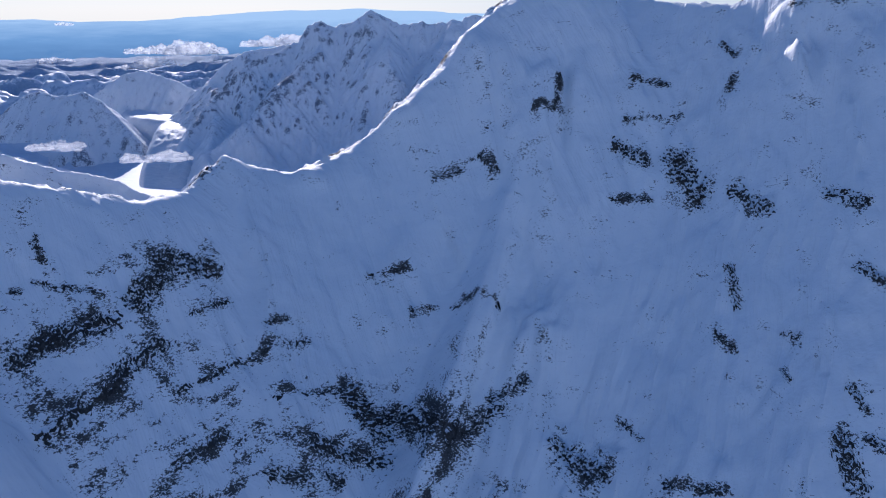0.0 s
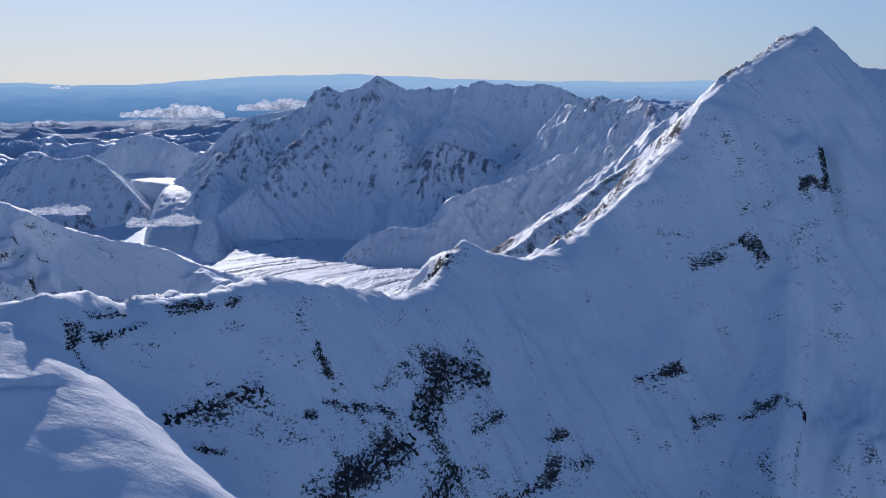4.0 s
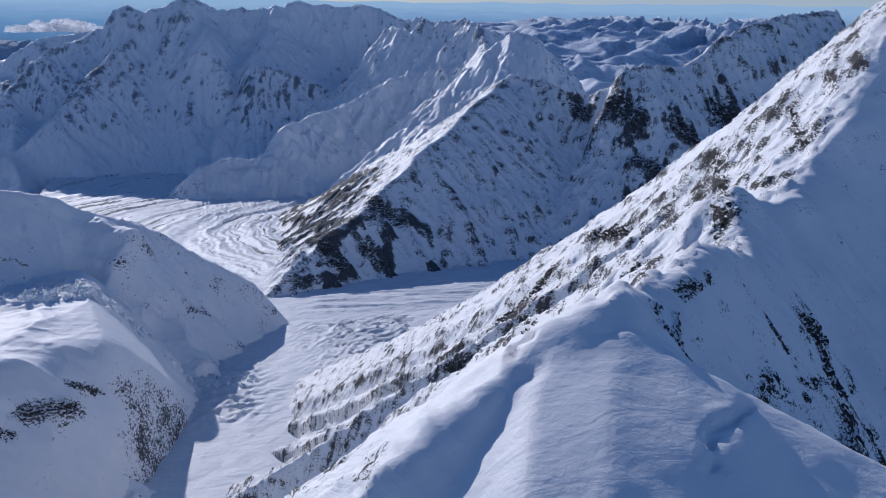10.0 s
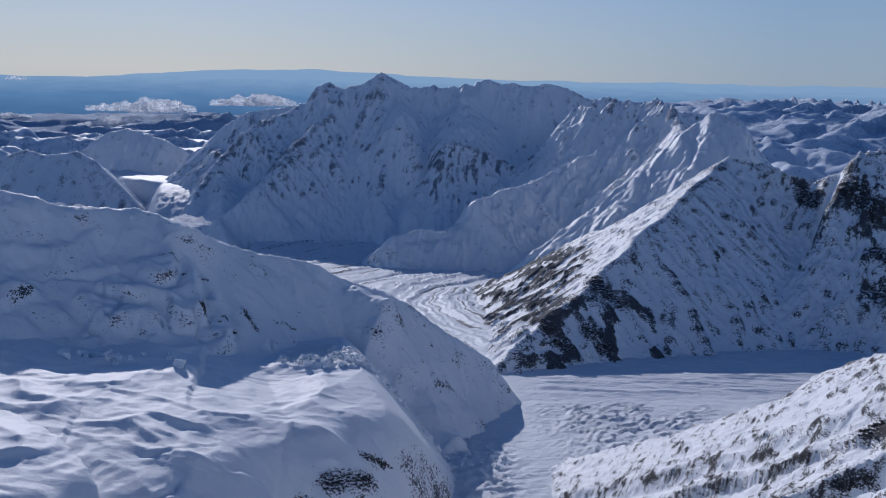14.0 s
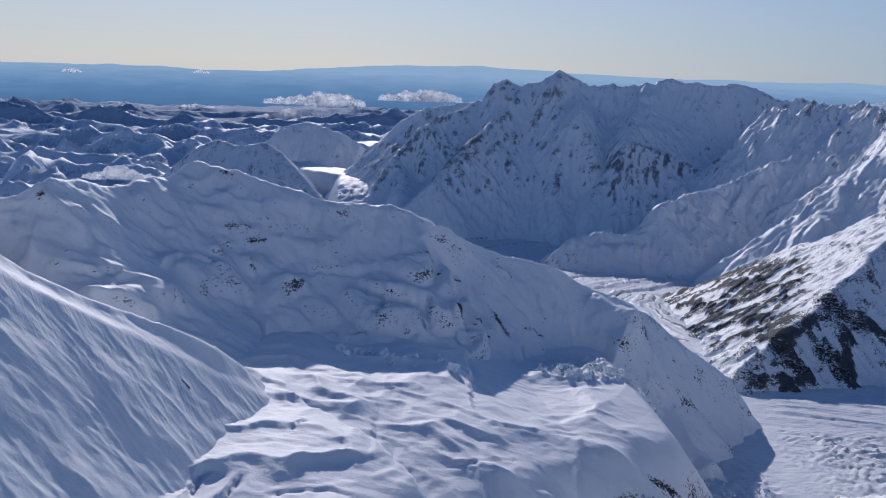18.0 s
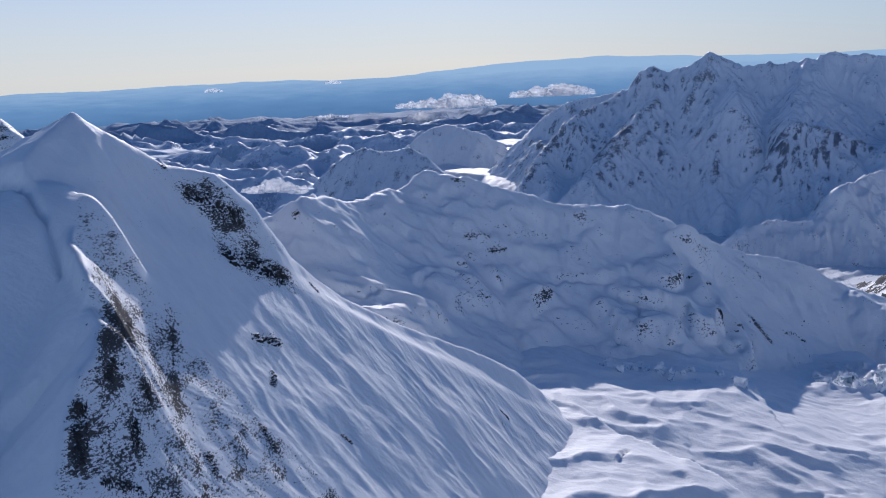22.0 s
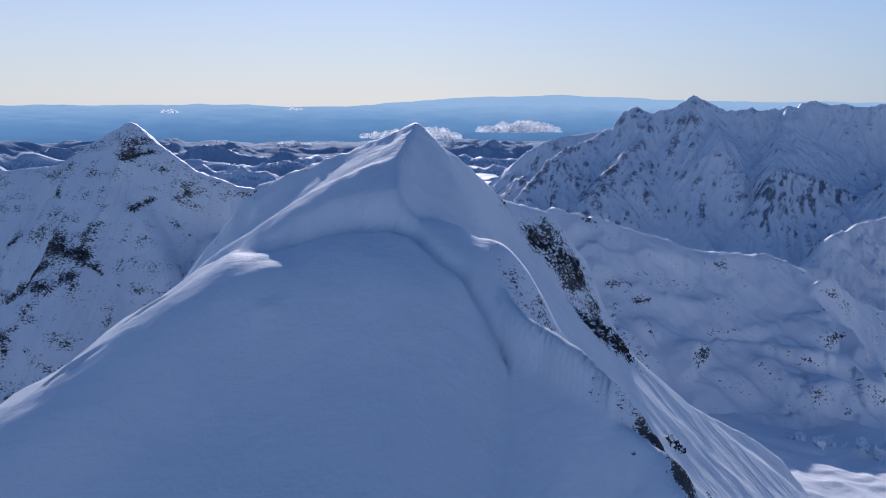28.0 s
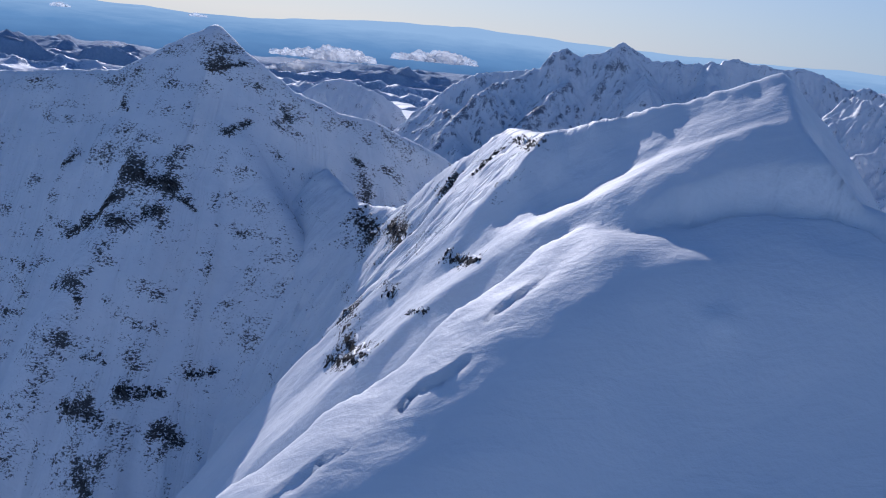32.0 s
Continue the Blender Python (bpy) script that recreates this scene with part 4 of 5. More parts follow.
rock(NORTH, -433.9, 262.6, -425.8, 260.6, 1.6)
rock(NORTH, -433.5, 256.9, -426.5, 257.6, 1.2)
rock(NORTH, -424.6, 275.8, -419.9, 279.4, 0.7)
rock(NORTH, -419.5, 269.7, -416.7, 272.6, 0.7)
rock(NORTH, -446.4, 266.9, -444.5, 268.7, 0.8)
rock(NORTH, -433.3, 239.3, -427.2, 237.0, 1.2)
rock(NORTH, -425.5, 239.7, -419.6, 241.7, 1.1)
rock(NORTH, -419.1, 237.7, -415.3, 238.3, 1.2)
rock(NORTH, -416.5, 244.1, -412.5, 245.7, 0.7)
rock(NORTH, -432.6, 244.1, -428.2, 242.9, 0.6)
rock(NORTH, -428.1, 232.1, -425.8, 230.5, 0.7)
rock(NORTH, -441.8, 253.1, -434.9, 248.2, 0.6)
rock(NORTH, -412.1, 277.6, -410.3, 276.9, 0.5)
rock(NORTH, -399.1, 278.7, -397.3, 278.3, 0.5)
rock(NORTH, -439.7, 274.6, -438.1, 273.1, 0.5)
rock(NORTH, -423.9, 260.4, -421.5, 260.2, 0.5)
north = tagged(sheet("mountain", axis((-540, -370, 0.7)), axis((165, 345, 0.7)), NORTH, SNOW_NEAR, lambda X, Y: np.full(X.shape, 258)),
               "pyramid-shaped snow mountain with scattered dark rock bands", "mountain")
outcrops(north, NORTH)

def ice_terraces(X, Y, z, rock):
    """Bulging ice steps on the shaded cirque wall."""
    q = z / 13 + 1.6 * fbm(X / 46, Y / 46, 3) + 0.02 * X
    saw = q - np.floor(q)
    lip = step(0, 0.22, saw) * (1 - step(0.22, 1.0, saw))
    where = step(-0.1, 0.25, fbm(X / 60 + 3.1, Y / 60, 3)) * step(332, 322, z) * step(425, 410, Y)
    zone = step(345, 352, Y) * step(425, 395, Y) * step(318, 308, z) * step(-275, -255, X) * step(-0.15, 0.1, fbm(X / 30, Y / 30 + 4, 2))
    wx, wy = X + 5 * fbm(X / 16, Y / 16, 3), Y + 5 * fbm(X / 16 + 5, Y / 16, 3)
    gaps = ridged((wx + 0.45 * wy) / 11, (wy - 0.4 * wx) / 30, 2, 0.4)
    z = z - 3.6 * zone * step(0.76, 0.90, gaps)
    flat = np.exp(-(((X + 154) / 10) ** 2 + ((Y - 456) / 7) ** 2) ** 2)
    z = z + flat * np.maximum(0, 291.8 + 0.04 * (Y - 456) - z)
    bulge = ridged(X / 34 + 1.7, (Y + 0.6 * z) / 22, 3, 0.5)
    return z + 6.0 * lip * where + 2.4 * fbm(X / 26, Y / 26, 5, 0.55) + 2.6 * (bulge - 0.5) * step(430, 400, Y) + 0.5 * fbm(X / 5, Y / 5, 4, 0.6), rock


CIRQUE = Relief([
    ridge([(-412, 322, 350), (-388, 330, 351), (-366, 343, 357.5), (-356, 372, 352), (-346, 395, 354), (-338.6, 408, 358.2), (-318.5, 412.3, 353.4), (-303, 415.6, 347.5), (-291.5, 418, 343),
           (-260.5, 430.8, 340), (-244, 438.3, 333.6), (-232.0, 443.0, 323.0), (-211, 455.1, 314.7), (-187.5, 464.8, 307.6), (-168.1, 469.8, 295.8), (-149.1, 473.8, 290.3),
           (-138.4, 477.9, 282.3), (-116.9, 484.5, 265.6), (-93.7, 489.1, 247.8), (-70.0, 488.4, 218.7), (-51.4, 490.6, 208.9)], (0.8, 900, 0.4, 0.12, 1.0, 8), (1.02, 95, 0.28, 0.12, 0.5, 7), 2.5),
    ridge([(-168, 464, 296), (-160, 457, 292.5), (-153, 451, 289), (-141, 447, 273), (-127, 443, 256), (-112, 439, 243)], (0.9, 500, 0.3, 0.14, 1.0, 6), (0.85, 500, 0.3, 0.14, 1.0, 6), 7.0),
    ridge([(-240, 429, 333), (-229, 418, 304), (-222, 400, 291), (-215, 388, 284)], (0.7, 300, 0.3, 0.05, 0.6, 6), (0.7, 300, 0.3, 0.05, 0.6, 6), 4.0),
    ridge([(-366, 343, 357), (-352, 348, 346), (-339, 352, 335), (-328, 356, 320)], (0.9, 300, 0.2, 0.0, 0.2, 6), (0.9, 300, 0.2, 0.0, 0.2, 6), 3.0),
], 22.0, blend=2.5, seed=1.7, extra=ice_terraces, beds=0.45, worn=(4, 0.5), bare=0.12)
rock(CIRQUE, -319.3, 388.2, -311.6, 393.2, 1.3)
rock(CIRQUE, -310.0, 388.4, -305.7, 391.7, 0.9)
rock(CIRQUE, -364.6, 337.1, -364.6, 337.1, 1.6)
rock(CIRQUE, -247.4, 413.6, -241.4, 416.9, 1.4)
rock(CIRQUE, -237.8, 413.0, -229.8, 419.9, 1.4)
rock(CIRQUE, -228.1, 397.3, -221.2, 400.2, 0.9)
rock(CIRQUE, -215.1, 419.3, -207.9, 411.8, 1.6)
rock(CIRQUE, -200.6, 422.2, -192.8, 427.0, 1.0)
rock(CIRQUE, -126.9, 439.3, -118.1, 450.3, 2.0)
rock(CIRQUE, -225.1, 399.4, -215.6, 404.6, 1.0)
crack(CIRQUE, [(-257.6, 356.2), (-257.6, 362.4)], 0.7, 2.0)
crack(CIRQUE, [(-252.8, 357.6), (-249.3, 367.5), (-241.3, 378.8)], 0.9, 2.2)
crack(CIRQUE, [(-266.0, 367.4), (-258.9, 377.5), (-247.1, 385.0)], 0.8, 1.6)
crack(CIRQUE, [(-231.4, 364.9), (-229.2, 377.5), (-224.5, 385.0)], 0.7, 1.6)
crack(CIRQUE, [(-241.2, 360.9), (-237.7, 370.7)], 0.6, 1.6)
crack(CIRQUE, [(-292.6, 387.2), (-280.2, 392.1), (-265.4, 396.9)], 1.0, 2.0)
crack(CIRQUE, [(-328.6, 348.7), (-324.8, 361.9), (-316.1, 367.9)], 1.0, 2.0)
crack(CIRQUE, [(-346.1, 319.9), (-338.1, 323.2), (-330.7, 338.3)], 0.8, 1.6)
crack(CIRQUE, [(-200.0, 374.8), (-197.5, 382.0)], 0.6, 1.6)
cirque = tagged(sheet("mountain", axis((-450, -45, 0.9)), axis((270, 520, 0.9)), CIRQUE, SNOW_MID, lowest),
                "long snow ridge with a shaded glacier cirque below its crest", "mountain")
outcrops(cirque, CIRQUE)


def shelf_edge(X, Y, z, rock):
    over = X + 160 - 0.21 * (385 - Y)
    z = z - 1.2 * (np.sqrt(np.clip(over + 4, 0, 400) ** 2 + 30) - 5.5) * (over > -4)
    south = 0.75 * (X + 165) - 0.66 * (Y - 330) + 4 * fbm(X / 25, Y / 25, 3)
    z = z - 1.0 * (np.sqrt(np.clip(south, 0, 400) ** 2 + 60) - 7.75)
    wx, wy = X + 16 * fbm(X / 42, Y / 42, 3), Y + 16 * fbm(X / 42 + 9, Y / 42, 3)
    drifts = ridged((wx + 0.5 * wy) / 58, (wy - 0.3 * wx) / 34, 3, 0.4) ** 1.5
    z = z + (2.9 * (drifts - 0.3) + 0.4 * (ridged(wx / 15 + 3, wy / 9, 3, 0.5) ** 2 - 0.3)) * step(-6, -26, over)
    fall = step(-205, -185, X) * step(374, 384, Y) * (1 - step(408, 420, Y))
    z = z + fall * 4.0 * (ridged(X / 6.5, Y / 6.5, 3) - 0.4)
    return z, rock + 0.30 * step(2, 16, south) * step(60, 40, south) + 0.3 * step(-8, 6, over) * step(375, 350, Y)


SHELF = Relief([
    ridge([(-310, 222, 316), (-292, 248, 312), (-277, 262, 310.5), (-272, 298, 307), (-245, 305, 302), (-215, 305, 297), (-185, 312, 289), (-150, 300, 283)], (0.08, 900, 0.1, -0.3, 0.6, 20), (0.08, -45, 0.1, -0.3, 0.6, 20), 14.0),
    ridge([(-280, 330, 302), (-260, 350, 298), (-227, 366, 289), (-176, 383, 283), (-150, 390, 276)], (0.9, 900, 0.2, -0.3, 0.6, 12), (0.12, 900, 0.1, -0.3, 0.6, 12), 3.0),
    ridge([(-330, 385, 306), (-278, 375, 301), (-230, 385, 290), (-190, 395, 279), (-150, 400, 262), (-110, 400, 247)], (0.2, 900, 0.5, -0.3, 1.6, 8), (0.2, 900, 0.5, -0.3, 1.6, 8), 6.0),
], 20.0, blend=2.0, seed=2.2, extra=shelf_edge)
rock(SHELF, -172.5, 299.2, -160.4, 306.2, 3.5)
rock(SHELF, -161.8, 314.3, -154.1, 318.3, 1.8)
rock(SHELF, -180.3, 291.7, -174.7, 293.7, 1.7)
crack(SHELF, [(-270.4, 212.7), (-271.5, 218.7), (-273.4, 240.0), (-270.4, 243.0)], 0.5, 1.6)
crack(SHELF, [(-266.3, 209.4), (-266.9, 220.2), (-264.9, 244.0)], 0.5, 1.6)
crack(SHELF, [(-259.0, 235.6), (-253.8, 240.3), (-245.7, 243.7), (-238.3, 241.8)], 0.5, 0.6)
crack(SHELF, [(-214.1, 263.3), (-209.6, 272.1)], 0.6, 1.6)
crack(SHELF, [(-260.4, 267.1), (-258.8, 275.3)], 0.4, 1.0)
crack(SHELF, [(-223.0, 279.0), (-214.5, 282.3), (-202.0, 292.8)], 0.6, 0.5)
shelf = tagged(sheet("snow_shelf", axis((-335, -60, 0.75)), axis((185, 430, 0.75)), SHELF, SNOW_MID, lowest),
               "sunlit snow shelf with wind ridges and an icefall edge", "snow shelf")
outcrops(shelf, SHELF)

SERAC_ICE = snow_and_rock("serac_ice", 3.0, (0.30, 0.42, 0.50), (0.55, 0.66, 0.72), (0.80, 0.84, 0.88), (0.90, 0.91, 0.92), speckle=0.5, ripple=0.5, streak=0.0)


def serac(x, y, size, seed):
    """A leaning, broken ice block standing on the shelf's icefall."""
    rng = random.Random(seed)
    bm = bmesh.new()
    bmesh.ops.create_cube(bm, size=1.0)
    bmesh.ops.subdivide_edges(bm, edges=bm.edges[:], cuts=2, use_grid_fill=True)
    for v in bm.verts:
        v.co = Vector((v.co.x * rng.uniform(0.75, 1.2), v.co.y * rng.uniform(0.75, 1.2), v.co.z + rng.uniform(-0.16, 0.16)))
        v.co += noise.noise_vector(v.co * 2.3 + Vector((seed * 3.1, 0, 0))) * 0.22
    lean = pose(0, 0, 0, rng.uniform(-16, 16), rng.uniform(-16, 16), rng.uniform(0, 180)) @ Matrix.Diagonal((size * rng.uniform(0.7, 1.5), size * rng.uniform(0.5, 0.9), size * rng.uniform(0.7, 1.5), 1))
    bm.transform(lean)
    me = bpy.data.meshes.new("serac")
    bm.to_mesh(me)
    bm.free()
    me.materials.append(SERAC_ICE)
    ob = new("serac", me)
    z = max(float(SHELF(np.array([x]), np.array([y]))[0][0]), float(glacier_height(np.array([x]), np.array([y]))[0]))
    ob.location = (x, y, z + 0.15 * size)
    ob.parent = shelf


for i in range(110):
    u = random.Random(400 + i).random()
    rr = random.Random(900 + i)
    serac(-200 + 98 * u + rr.uniform(-5, 5), 384 + 10 * u + rr.gauss(0, 4.5), rr.uniform(1.0, 3.6) * (1 - 0.4 * u), i)
for i in range(26):
    rr = random.Random(1500 + i)
    serac(-268 + rr.uniform(0, 46), 346 + rr.uniform(-5, 5) + 0.3 * i, rr.uniform(1.2, 3.2), 200 + i)

def dark_foot(X, Y, z, rock):
    """Bare cliffs round the foot of the pyramid's near rib."""
    cliffs = step(0.35, 0.62, ridged(X / 34, Y / 34 + 2, 3))
    return z + 3.0 * cliffs * step(255, 240, z), rock + 0.40 * cliffs * step(262, 242, z) * step(60, 25, X) * step(-72, -45, X)


PYRAMID = Relief([
    ridge([(166, 795, 332), (114, 743, 313.5), (88, 717, 299), (50, 679, 283), (28, 657, 272), (-4, 625, 257), (-32, 597, 246), (-57, 572, 236), (-83, 546, 222), (-100, 530, 212)],
          (0.72, 900, 0.55, 0.30, 3.5, 11), (0.72, 900, 0.45, 0.27, 3.0, 10), 1.2),
    ridge([(166, 795, 332), (192, 773, 328), (221, 749, 316), (239, 733, 327), (246, 724, 344), (260, 716, 347), (300, 723, 344), (324, 727, 354), (347, 731, 370), (371, 735, 380), (410, 742, 389), (480, 750, 395)],
          (0.8, 900, 0.5, 0.3, 2, 16), (1.0, 900, 0.9, 0.24, 9, 15), 1.2),
    ridge([(260, 716, 347), (240, 680, 310), (220, 650, 270), (200, 630, 232)], (0.9, 900, 0.9, 0.26, 7, 13), (0.9, 900, 0.9, 0.26, 7, 13), 1.5),
    ridge([(50, 679, 283), (62, 650, 262), (70, 620, 240), (72, 590, 218)], (0.8, 900, 0.5, 0.34, 2, 12), (0.8, 900, 0.5, 0.30, 2, 12), 2.0),
], 45.0, blend=3.0, seed=6.1, beds=0.2, extra=dark_foot, worn=(9, 1.1), bare=0.34, solid=0.56)
rock(PYRAMID, 2.4, 625.6, 16.3, 617.3, 8.2)
rock(PYRAMID, -11.7, 586.8, -11.7, 586.8, 8.5)
rock(PYRAMID, -5.2, 576.5, -5.2, 576.5, 6.9)
rock(PYRAMID, -43.6, 578.3, -32.4, 568.5, 6.4)
rock(PYRAMID, -55.9, 554.4, -55.9, 554.4, 3.3)
rock(PYRAMID, 215.5, 624.3, 251.9, 625.6, 11.4)
rock(PYRAMID, 228.1, 700.4, 234.8, 674.8, 12.6)
rock(PYRAMID, 268.3, 670.8, 279.8, 655.7, 10.1)
rock(PYRAMID, 211.3, 747.3, 213.8, 730.2, 7.9)
rock(PYRAMID, 323.0, 689.6, 325.0, 660.1, 13.3)
rock(PYRAMID, 227.0, 650.3, 238.7, 636.5, 9.6)
pyramid = tagged(sheet("mountain", axis((-130, 480, 1.5)), axis((490, 860, 1.5), (860, 1100, 5.0)), PYRAMID, SNOW_MID, lowest),
                 "pyramid mountain with a sunlit left rib and dark rock ridge", "mountain")
outcrops(pyramid, PYRAMID)

def ribs(X, Y, z, rock):
    """Slanting rock ribs on the massif's wall, and smooth snow aprons below."""
    rib = ridged((X + 0.5 * (1660 - Y)) / 50 + 0.5 * fbm(X / 60, Y / 60, 3), (Y + 0.4 * X) / 260, 4, 0.55)
    face = step(168, 205, z) * step(1664, 1645, Y)
    z = z + face * 11 * (rib - 0.5)
    spired = step(-40, -200, X) * step(230, 290, z)
    low = step(300, 270, z) * step(185, 215, z) * step(1400, 1440, Y)
    teeth = step(200, 240, X) * step(310, 340, z)
    rows = ridged((X + 0.3 * Y) / 120, (z + 0.15 * X) / 15 + 0.6 * fbm(X / 40, Y / 40, 3), 3, 0.6)
    return z, rock - 0.18 + face * (0.12 * spired + 0.14 * low + 0.1 * teeth + low * 0.35 * (rows - 0.5)) - 0.3 * step(190, 165, z) * step(1230, 1260, Y)


WALL = (1.2, 430, 0.5, 0.20, 5, 26)
SPUR = (0.9, 500, 0.6, 0.24, 5, 18)
MASSIF = Relief([
    ridge([(-470, 1690, 262), (-433, 1680, 296), (-386, 1670, 322), (-322, 1665, 331), (-279, 1662, 342), (-259, 1660, 372), (-238, 1660, 380), (-222, 1660, 370), (-213, 1660, 367), (-205, 1660, 372), (-168, 1660, 379),
           (-139, 1660, 400), (-104, 1660, 384), (-80, 1660, 374), (-52, 1660, 375.5), (-42, 1660, 380), (-30, 1660, 373), (3, 1660, 378), (24, 1660, 368), (44, 1660, 387), (62, 1660, 391), (93, 1660, 384.5), (120, 1660, 386),
           (142, 1660, 379), (180, 1660, 386.5), (215, 1660, 378)], (0.7, 900, 0.4, 0.2, 6, 40), WALL, 2.0),
    ridge([(215, 1660, 378), (250, 1655, 360), (300, 1640, 362), (325, 1630, 355), (370, 1600, 352), (425, 1590, 340), (470, 1600, 330), (530, 1620, 310), (620, 1640, 250)],
          (0.8, 900, 0.5, 0.3, 6, 30), (1.1, 500, 0.6, 0.22, 8, 20), 3.0),
    ridge([(-139, 1660, 397), (-174, 1600, 323), (-192, 1545, 252), (-217, 1505, 206), (-240, 1465, 168)], SPUR, SPUR, 3.0),
    ridge([(-213, 1658, 366), (-238, 1610, 330), (-265, 1560, 298), (-306, 1500, 256), (-341, 1450, 214), (-390, 1410, 169), (-431, 1390, 121)], SPUR, SPUR, 3.0),
    ridge([(-291, 1662, 338), (-380, 1600, 293), (-418, 1560, 250), (-443, 1500, 207), (-457, 1440, 170), (-465, 1390, 140)], SPUR, SPUR, 3.0),
    ridge([(21, 1656, 385), (8, 1610, 352), (-11, 1560, 324), (-32, 1490, 286), (-53, 1465, 245), (-80, 1430, 208), (-105, 1395, 172)], (0.62, 500, 0.5, 0.16, 3, 18), (0.95, 500, 0.5, 0.2, 4, 18), 1.6),
    ridge([(-32, 1490, 286), (17, 1480, 280), (66, 1475, 262), (110, 1470, 232)], (0.5, 500, 0.4, 0.1, 3, 18), (1.15, 300, 0.7, 0.36, 5, 14), 5.0),
    ridge([(-101, 1610, 350), (-101, 1560, 327), (-92, 1530, 296), (-80, 1490, 252)], (1.0, 500, 0.4, 0.1, 3, 14), (1.0, 500, 0.4, 0.1, 3, 14), 3.0),
    ridge([(196, 1490, 352), (217, 1440, 346), (231, 1434, 352), (243, 1430, 366), (256, 1420, 352), (263, 1409, 360), (270, 1400, 353), (284, 1390, 362), (294, 1383, 371), (304, 1340, 357), (308, 1290, 331), (290, 1235, 325)],
          (0.9, 900, 0.7, 0.22, 6, 16), (1.0, 900, 0.7, 0.24, 6, 16), 1.6),
    ridge([(294, 1383, 368), (246, 1370, 314), (225, 1366, 300), (189, 1357, 282), (160, 1346, 270), (122, 1330, 257), (88, 1312, 240), (56, 1295, 233), (22, 1264, 229), (-12, 1232, 220), (-40, 1222, 190), (-89, 1215, 166)],
          (0.85, 500, 0.6, 0.15, 5, 16), (0.95, 500, 0.6, 0.24, 6, 15), 1.8),
    ridge([(-12, 1232, 218), (14, 1195, 190), (38, 1180, 166)], SPUR, SPUR, 2.0),
    ridge([(74, 1303, 237), (103, 1250, 199), (127, 1228, 170)], SPUR, SPUR, 2.0),
    ridge([(180, 1355, 277), (197, 1290, 222), (205, 1240, 180)], SPUR, SPUR, 2.0),
    ridge([(290, 1232, 324), (300, 1200, 347), (318, 1185, 357), (330, 1183, 352), (343, 1183, 350), (360, 1180, 334), (384, 1170, 296), (416, 1160, 270), (470, 1150, 240)], (0.7, 900, 0.4, 0.08, 3, 18), (0.8, 900, 0.5, 0.12, 4, 18), 2.5),
    ridge([(318, 1185, 356), (300, 1150, 318), (280, 1120, 285), (262, 1090, 250)], SPUR, SPUR, 2.5),
    ridge([(-177, 1192, 134), (-156, 1197, 156), (-125, 1203, 177), (-89, 1210, 184), (-65, 1205, 181), (-41, 1203, 187), (-20, 1199, 181), (-1, 1195, 172), (39, 1185, 155), (71, 1180, 146)], (0.5, 500, 0.5, 0.12, 2, 10), (0.85, 300, 0.6, 0.22, 4, 11), 3.0),
    ridge([(-455, 1690, 268), (-425, 1580, 246), (-405, 1480, 205), (-390, 1390, 160), (-370, 1300, 130)], SPUR, SPUR, 4.0),
], 90.0, blend=3.0, seed=9.3, beds=0.2, extra=ribs, worn=(10, 1.2), bare=0.45)
massif = tagged(sheet("mountain", axis((-560, 640, 2.2)), axis((1070, 1680, 2.2), (1680, 1900, 9)), MASSIF, FAR_HAZED, lambda X, Y: glacier_height(X, Y) - 30),
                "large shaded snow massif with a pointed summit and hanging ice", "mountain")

HILLS = Relief([
    ridge([(-860, 1840, 170), (-790, 1850, 205), (-745, 1860, 234), (-708, 1880, 261), (-690, 1886, 266), (-673, 1890, 270), (-642, 1890, 264), (-590, 1880, 249), (-545, 1870, 224), (-515, 1860, 185)],
          (0.8, 900, 0.5, 0.1, 5, 26), (0.95, 900, 0.5, 0.12, 5, 24), 5.0),
], 80.0, blend=5.0, seed=4.4, worn=(8, 1.0), bare=0.2)
hills = tagged(sheet("hill", axis((-980, -420, 3.5)), axis((1690, 2000, 3.5)), HILLS, FAR_HAZED, lambda X, Y: np.full(X.shape, 130)),
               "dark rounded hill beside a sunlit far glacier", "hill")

CRAG = Relief([
    ridge([(-900, 1625, 160), (-884, 1620, 178), (-833, 1610, 222), (-800, 1604, 240), (-768, 1600, 252), (-734, 1595, 243), (-700, 1592, 246), (-678, 1590, 251), (-645, 1584, 236), (-610, 1570, 208), (-566, 1550, 164)],
          (0.75, 900, 0.5, 0.12, 6, 22), (0.95, 900, 0.7, 0.2, 7, 20), 3.0),
    ridge([(-768, 1600, 250), (-775, 1560, 215), (-790, 1500, 165)], (0.9, 900, 0.6, 0.2, 5, 18), (0.9, 900, 0.6, 0.2, 5, 18), 3.0),
    ridge([(-678, 1590, 249), (-672, 1550, 212), (-660, 1490, 160)], (0.9, 900, 0.6, 0.2, 5, 18), (0.9, 900, 0.6, 0.2, 5, 18), 3.0),
], 60.0, blend=4.0, seed=7.7, worn=(8, 1.0), bare=0.3)
tagged(sheet("hill", axis((-960, -520, 3.0)), axis((1430, 1740, 3.0)), CRAG, FAR_HAZED, lambda X, Y: np.full(X.shape, 120)),
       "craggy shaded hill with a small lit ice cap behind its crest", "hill")

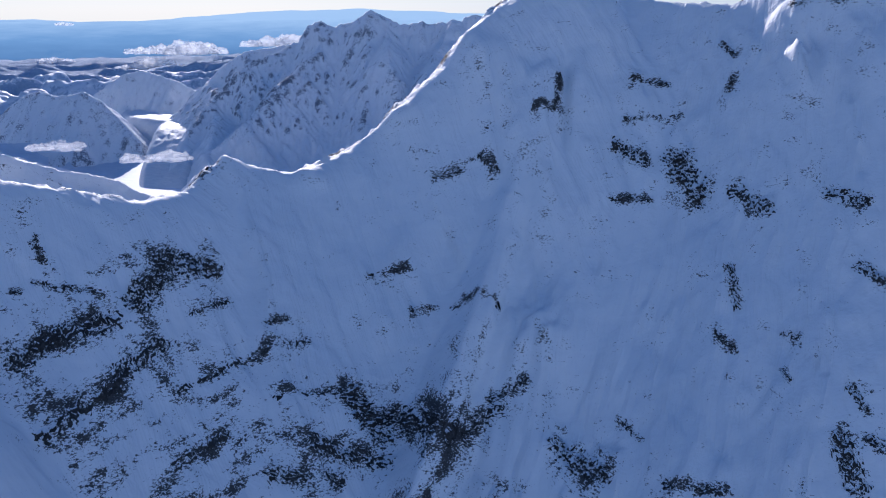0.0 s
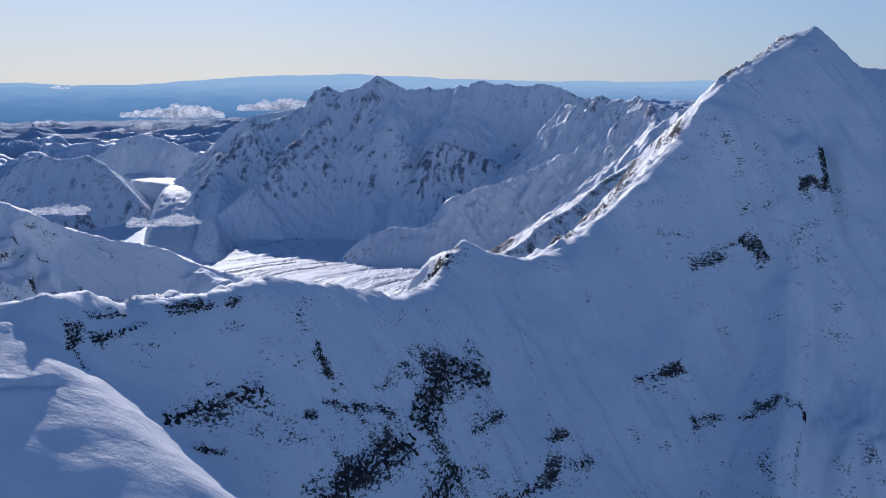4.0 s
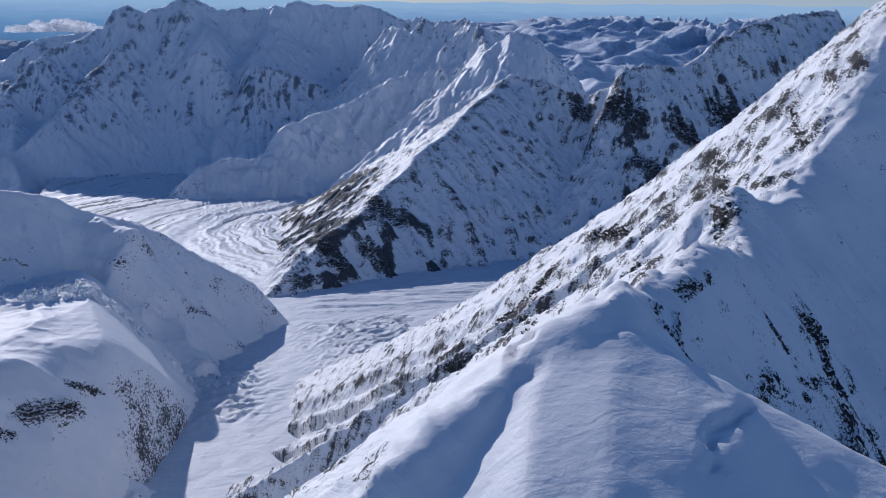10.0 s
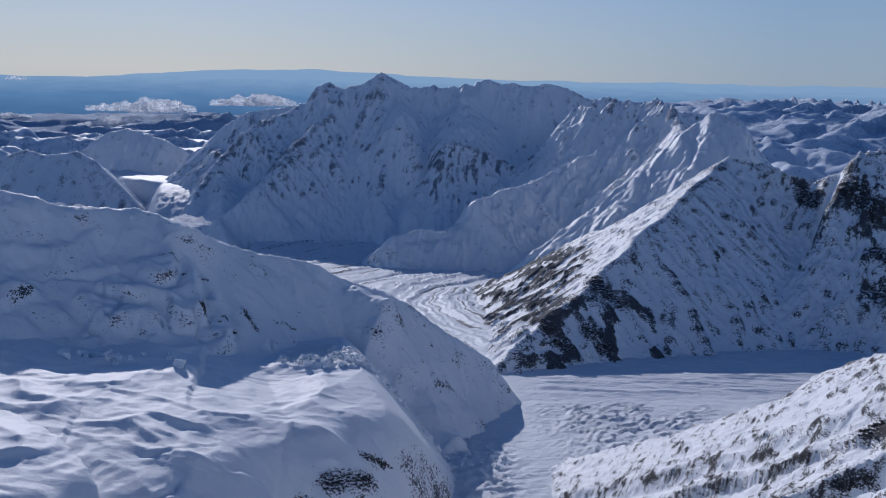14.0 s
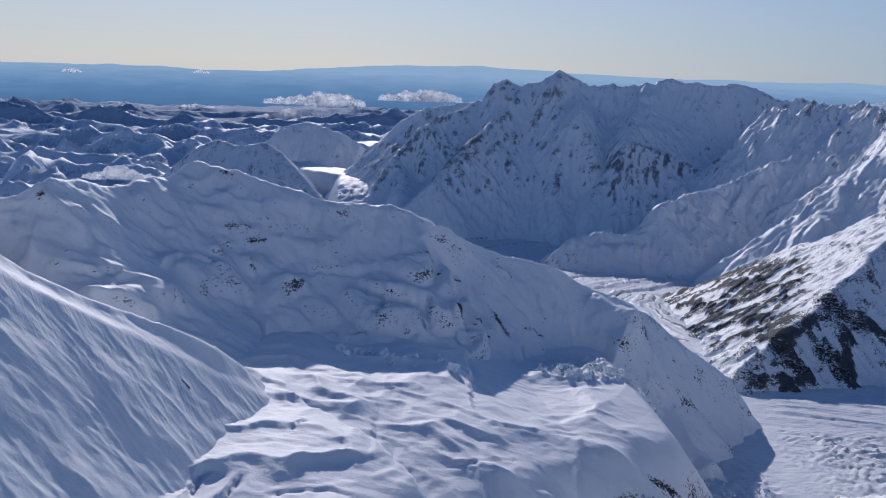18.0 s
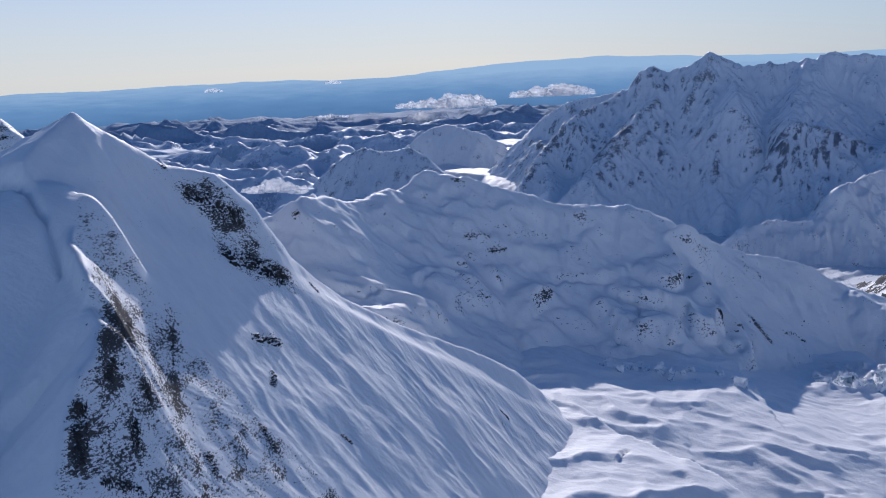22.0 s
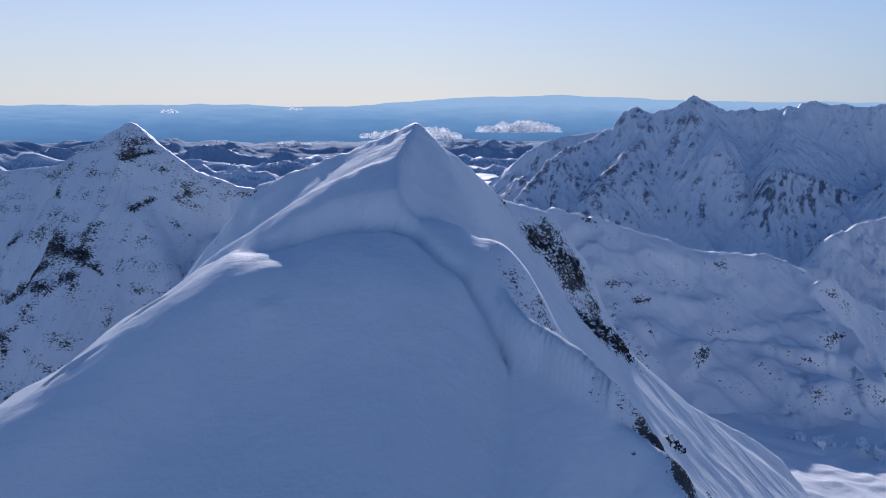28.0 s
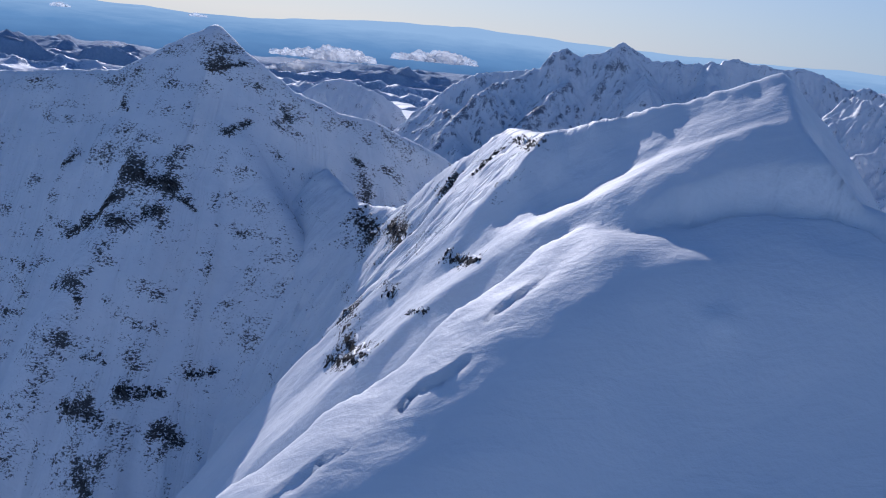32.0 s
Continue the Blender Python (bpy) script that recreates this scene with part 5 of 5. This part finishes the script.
# ---- clouds ----
def vapour(name):
    mat, nt, add, link = nodes_of(name)
    out = add("OutputMaterial")
    lit, back = add("BsdfDiffuse", Color=(0.98, 0.98, 0.98, 1)), add("BsdfTranslucent", Color=(0.98, 0.98, 0.98, 1))
    clear = add("BsdfTransparent")
    both, thin = add("MixShader"), add("MixShader")
    both.inputs[0].default_value = 0.75
    link(lit.outputs[0], both.inputs[1])
    link(back.outputs[0], both.inputs[2])
    geo, puff = add("NewGeometry"), add("TexNoise", Scale=0.022, Detail=4.0, Roughness=0.5)
    link(geo.outputs["Position"], puff.inputs["Vector"])
    hole = math_node(nt, "MULTIPLY", math_node(nt, "MULTIPLY", math_node(nt, "SUBTRACT", puff.outputs["Fac"], 0.30), 4.0, clamp=True), 0.60)
    link(hole, thin.inputs[0])
    link(clear.outputs[0], thin.inputs[1])
    link(both.outputs[0], thin.inputs[2])
    link(thin.outputs[0], out.inputs[0])
    return mat


VAPOUR = vapour("cloud_vapour")


def cloud(x, y, z, length, depth, height, seed, label="flat-based white cumulus bank over the lowland"):
    """A bank of lobes side by side, ragged at its ends and flat below."""
    rng = random.Random(seed)
    bm = bmesh.new()
    lobes = max(7, int(length / height * 1.6))
    for i in range(lobes):
        u = (i + rng.uniform(0.1, 0.9)) / lobes * 2 - 1
        size = (1 - 0.6 * abs(u) ** 2) * rng.uniform(0.5, 1.0)
        at = Matrix.Translation((u * length / 2, rng.uniform(-0.5, 0.5) * depth, size * height * rng.uniform(0.2, 0.5)))
        bmesh.ops.create_icosphere(bm, subdivisions=4, radius=1.0, matrix=at @ Matrix.Diagonal((height * size * rng.uniform(1.0, 2.0), depth * 0.35 * size, height * size * 0.8, 1)))
    for v in bm.verts:
        n = noise.fractal(Vector((v.co.x, v.co.y, v.co.z * 1.6)) / (0.55 * height) + Vector((seed * 7.0, 0, 0)), 0.7, 2.0, 5)
        v.co += v.normal * n * 0.22 * height
        if v.co.z < 0:
            v.co.z *= 0.25
    me = bpy.data.meshes.new("cloud")
    bm.to_mesh(me)
    bm.free()
    me.polygons.foreach_set("use_smooth", np.ones(len(me.polygons), bool))
    me.materials.append(VAPOUR)
    ob = new("cloud", me)
    ob.location = (x, y, z)
    return tagged(ob, label, "cloud", "clouds over the lowland")


cloud(-905, 2900, 258, 340, 70, 39, 1)
cloud(-540, 2900, 284, 260, 60, 31, 2)
cloud(-960, 2800, 212, 200, 60, 34, 3)
cloud(-1325, 2900, 220, 130, 50, 23, 4)
cloud(-1135, 2900, 212, 70, 40, 20, 5)
cloud(-1560, 2850, 223, 170, 50, 21, 6)
cloud(-1980, 3300, 330, 80, 40, 16, 10, "small lone white cloud high over the lowland")
cloud(-1500, 3400, 342, 60, 40, 12, 11, "small lone white cloud high over the lowland")
cloud(-820, 1300, 213, 110, 50, 20, 7, "low white fog bank lying in a far valley")
cloud(-450, 1300, 172, 100, 40, 15, 8, "low white fog bank lying behind a snow ridge")
cloud(-640, 1380, 178, 90, 40, 13, 9, "low white fog bank lying behind a snow ridge")
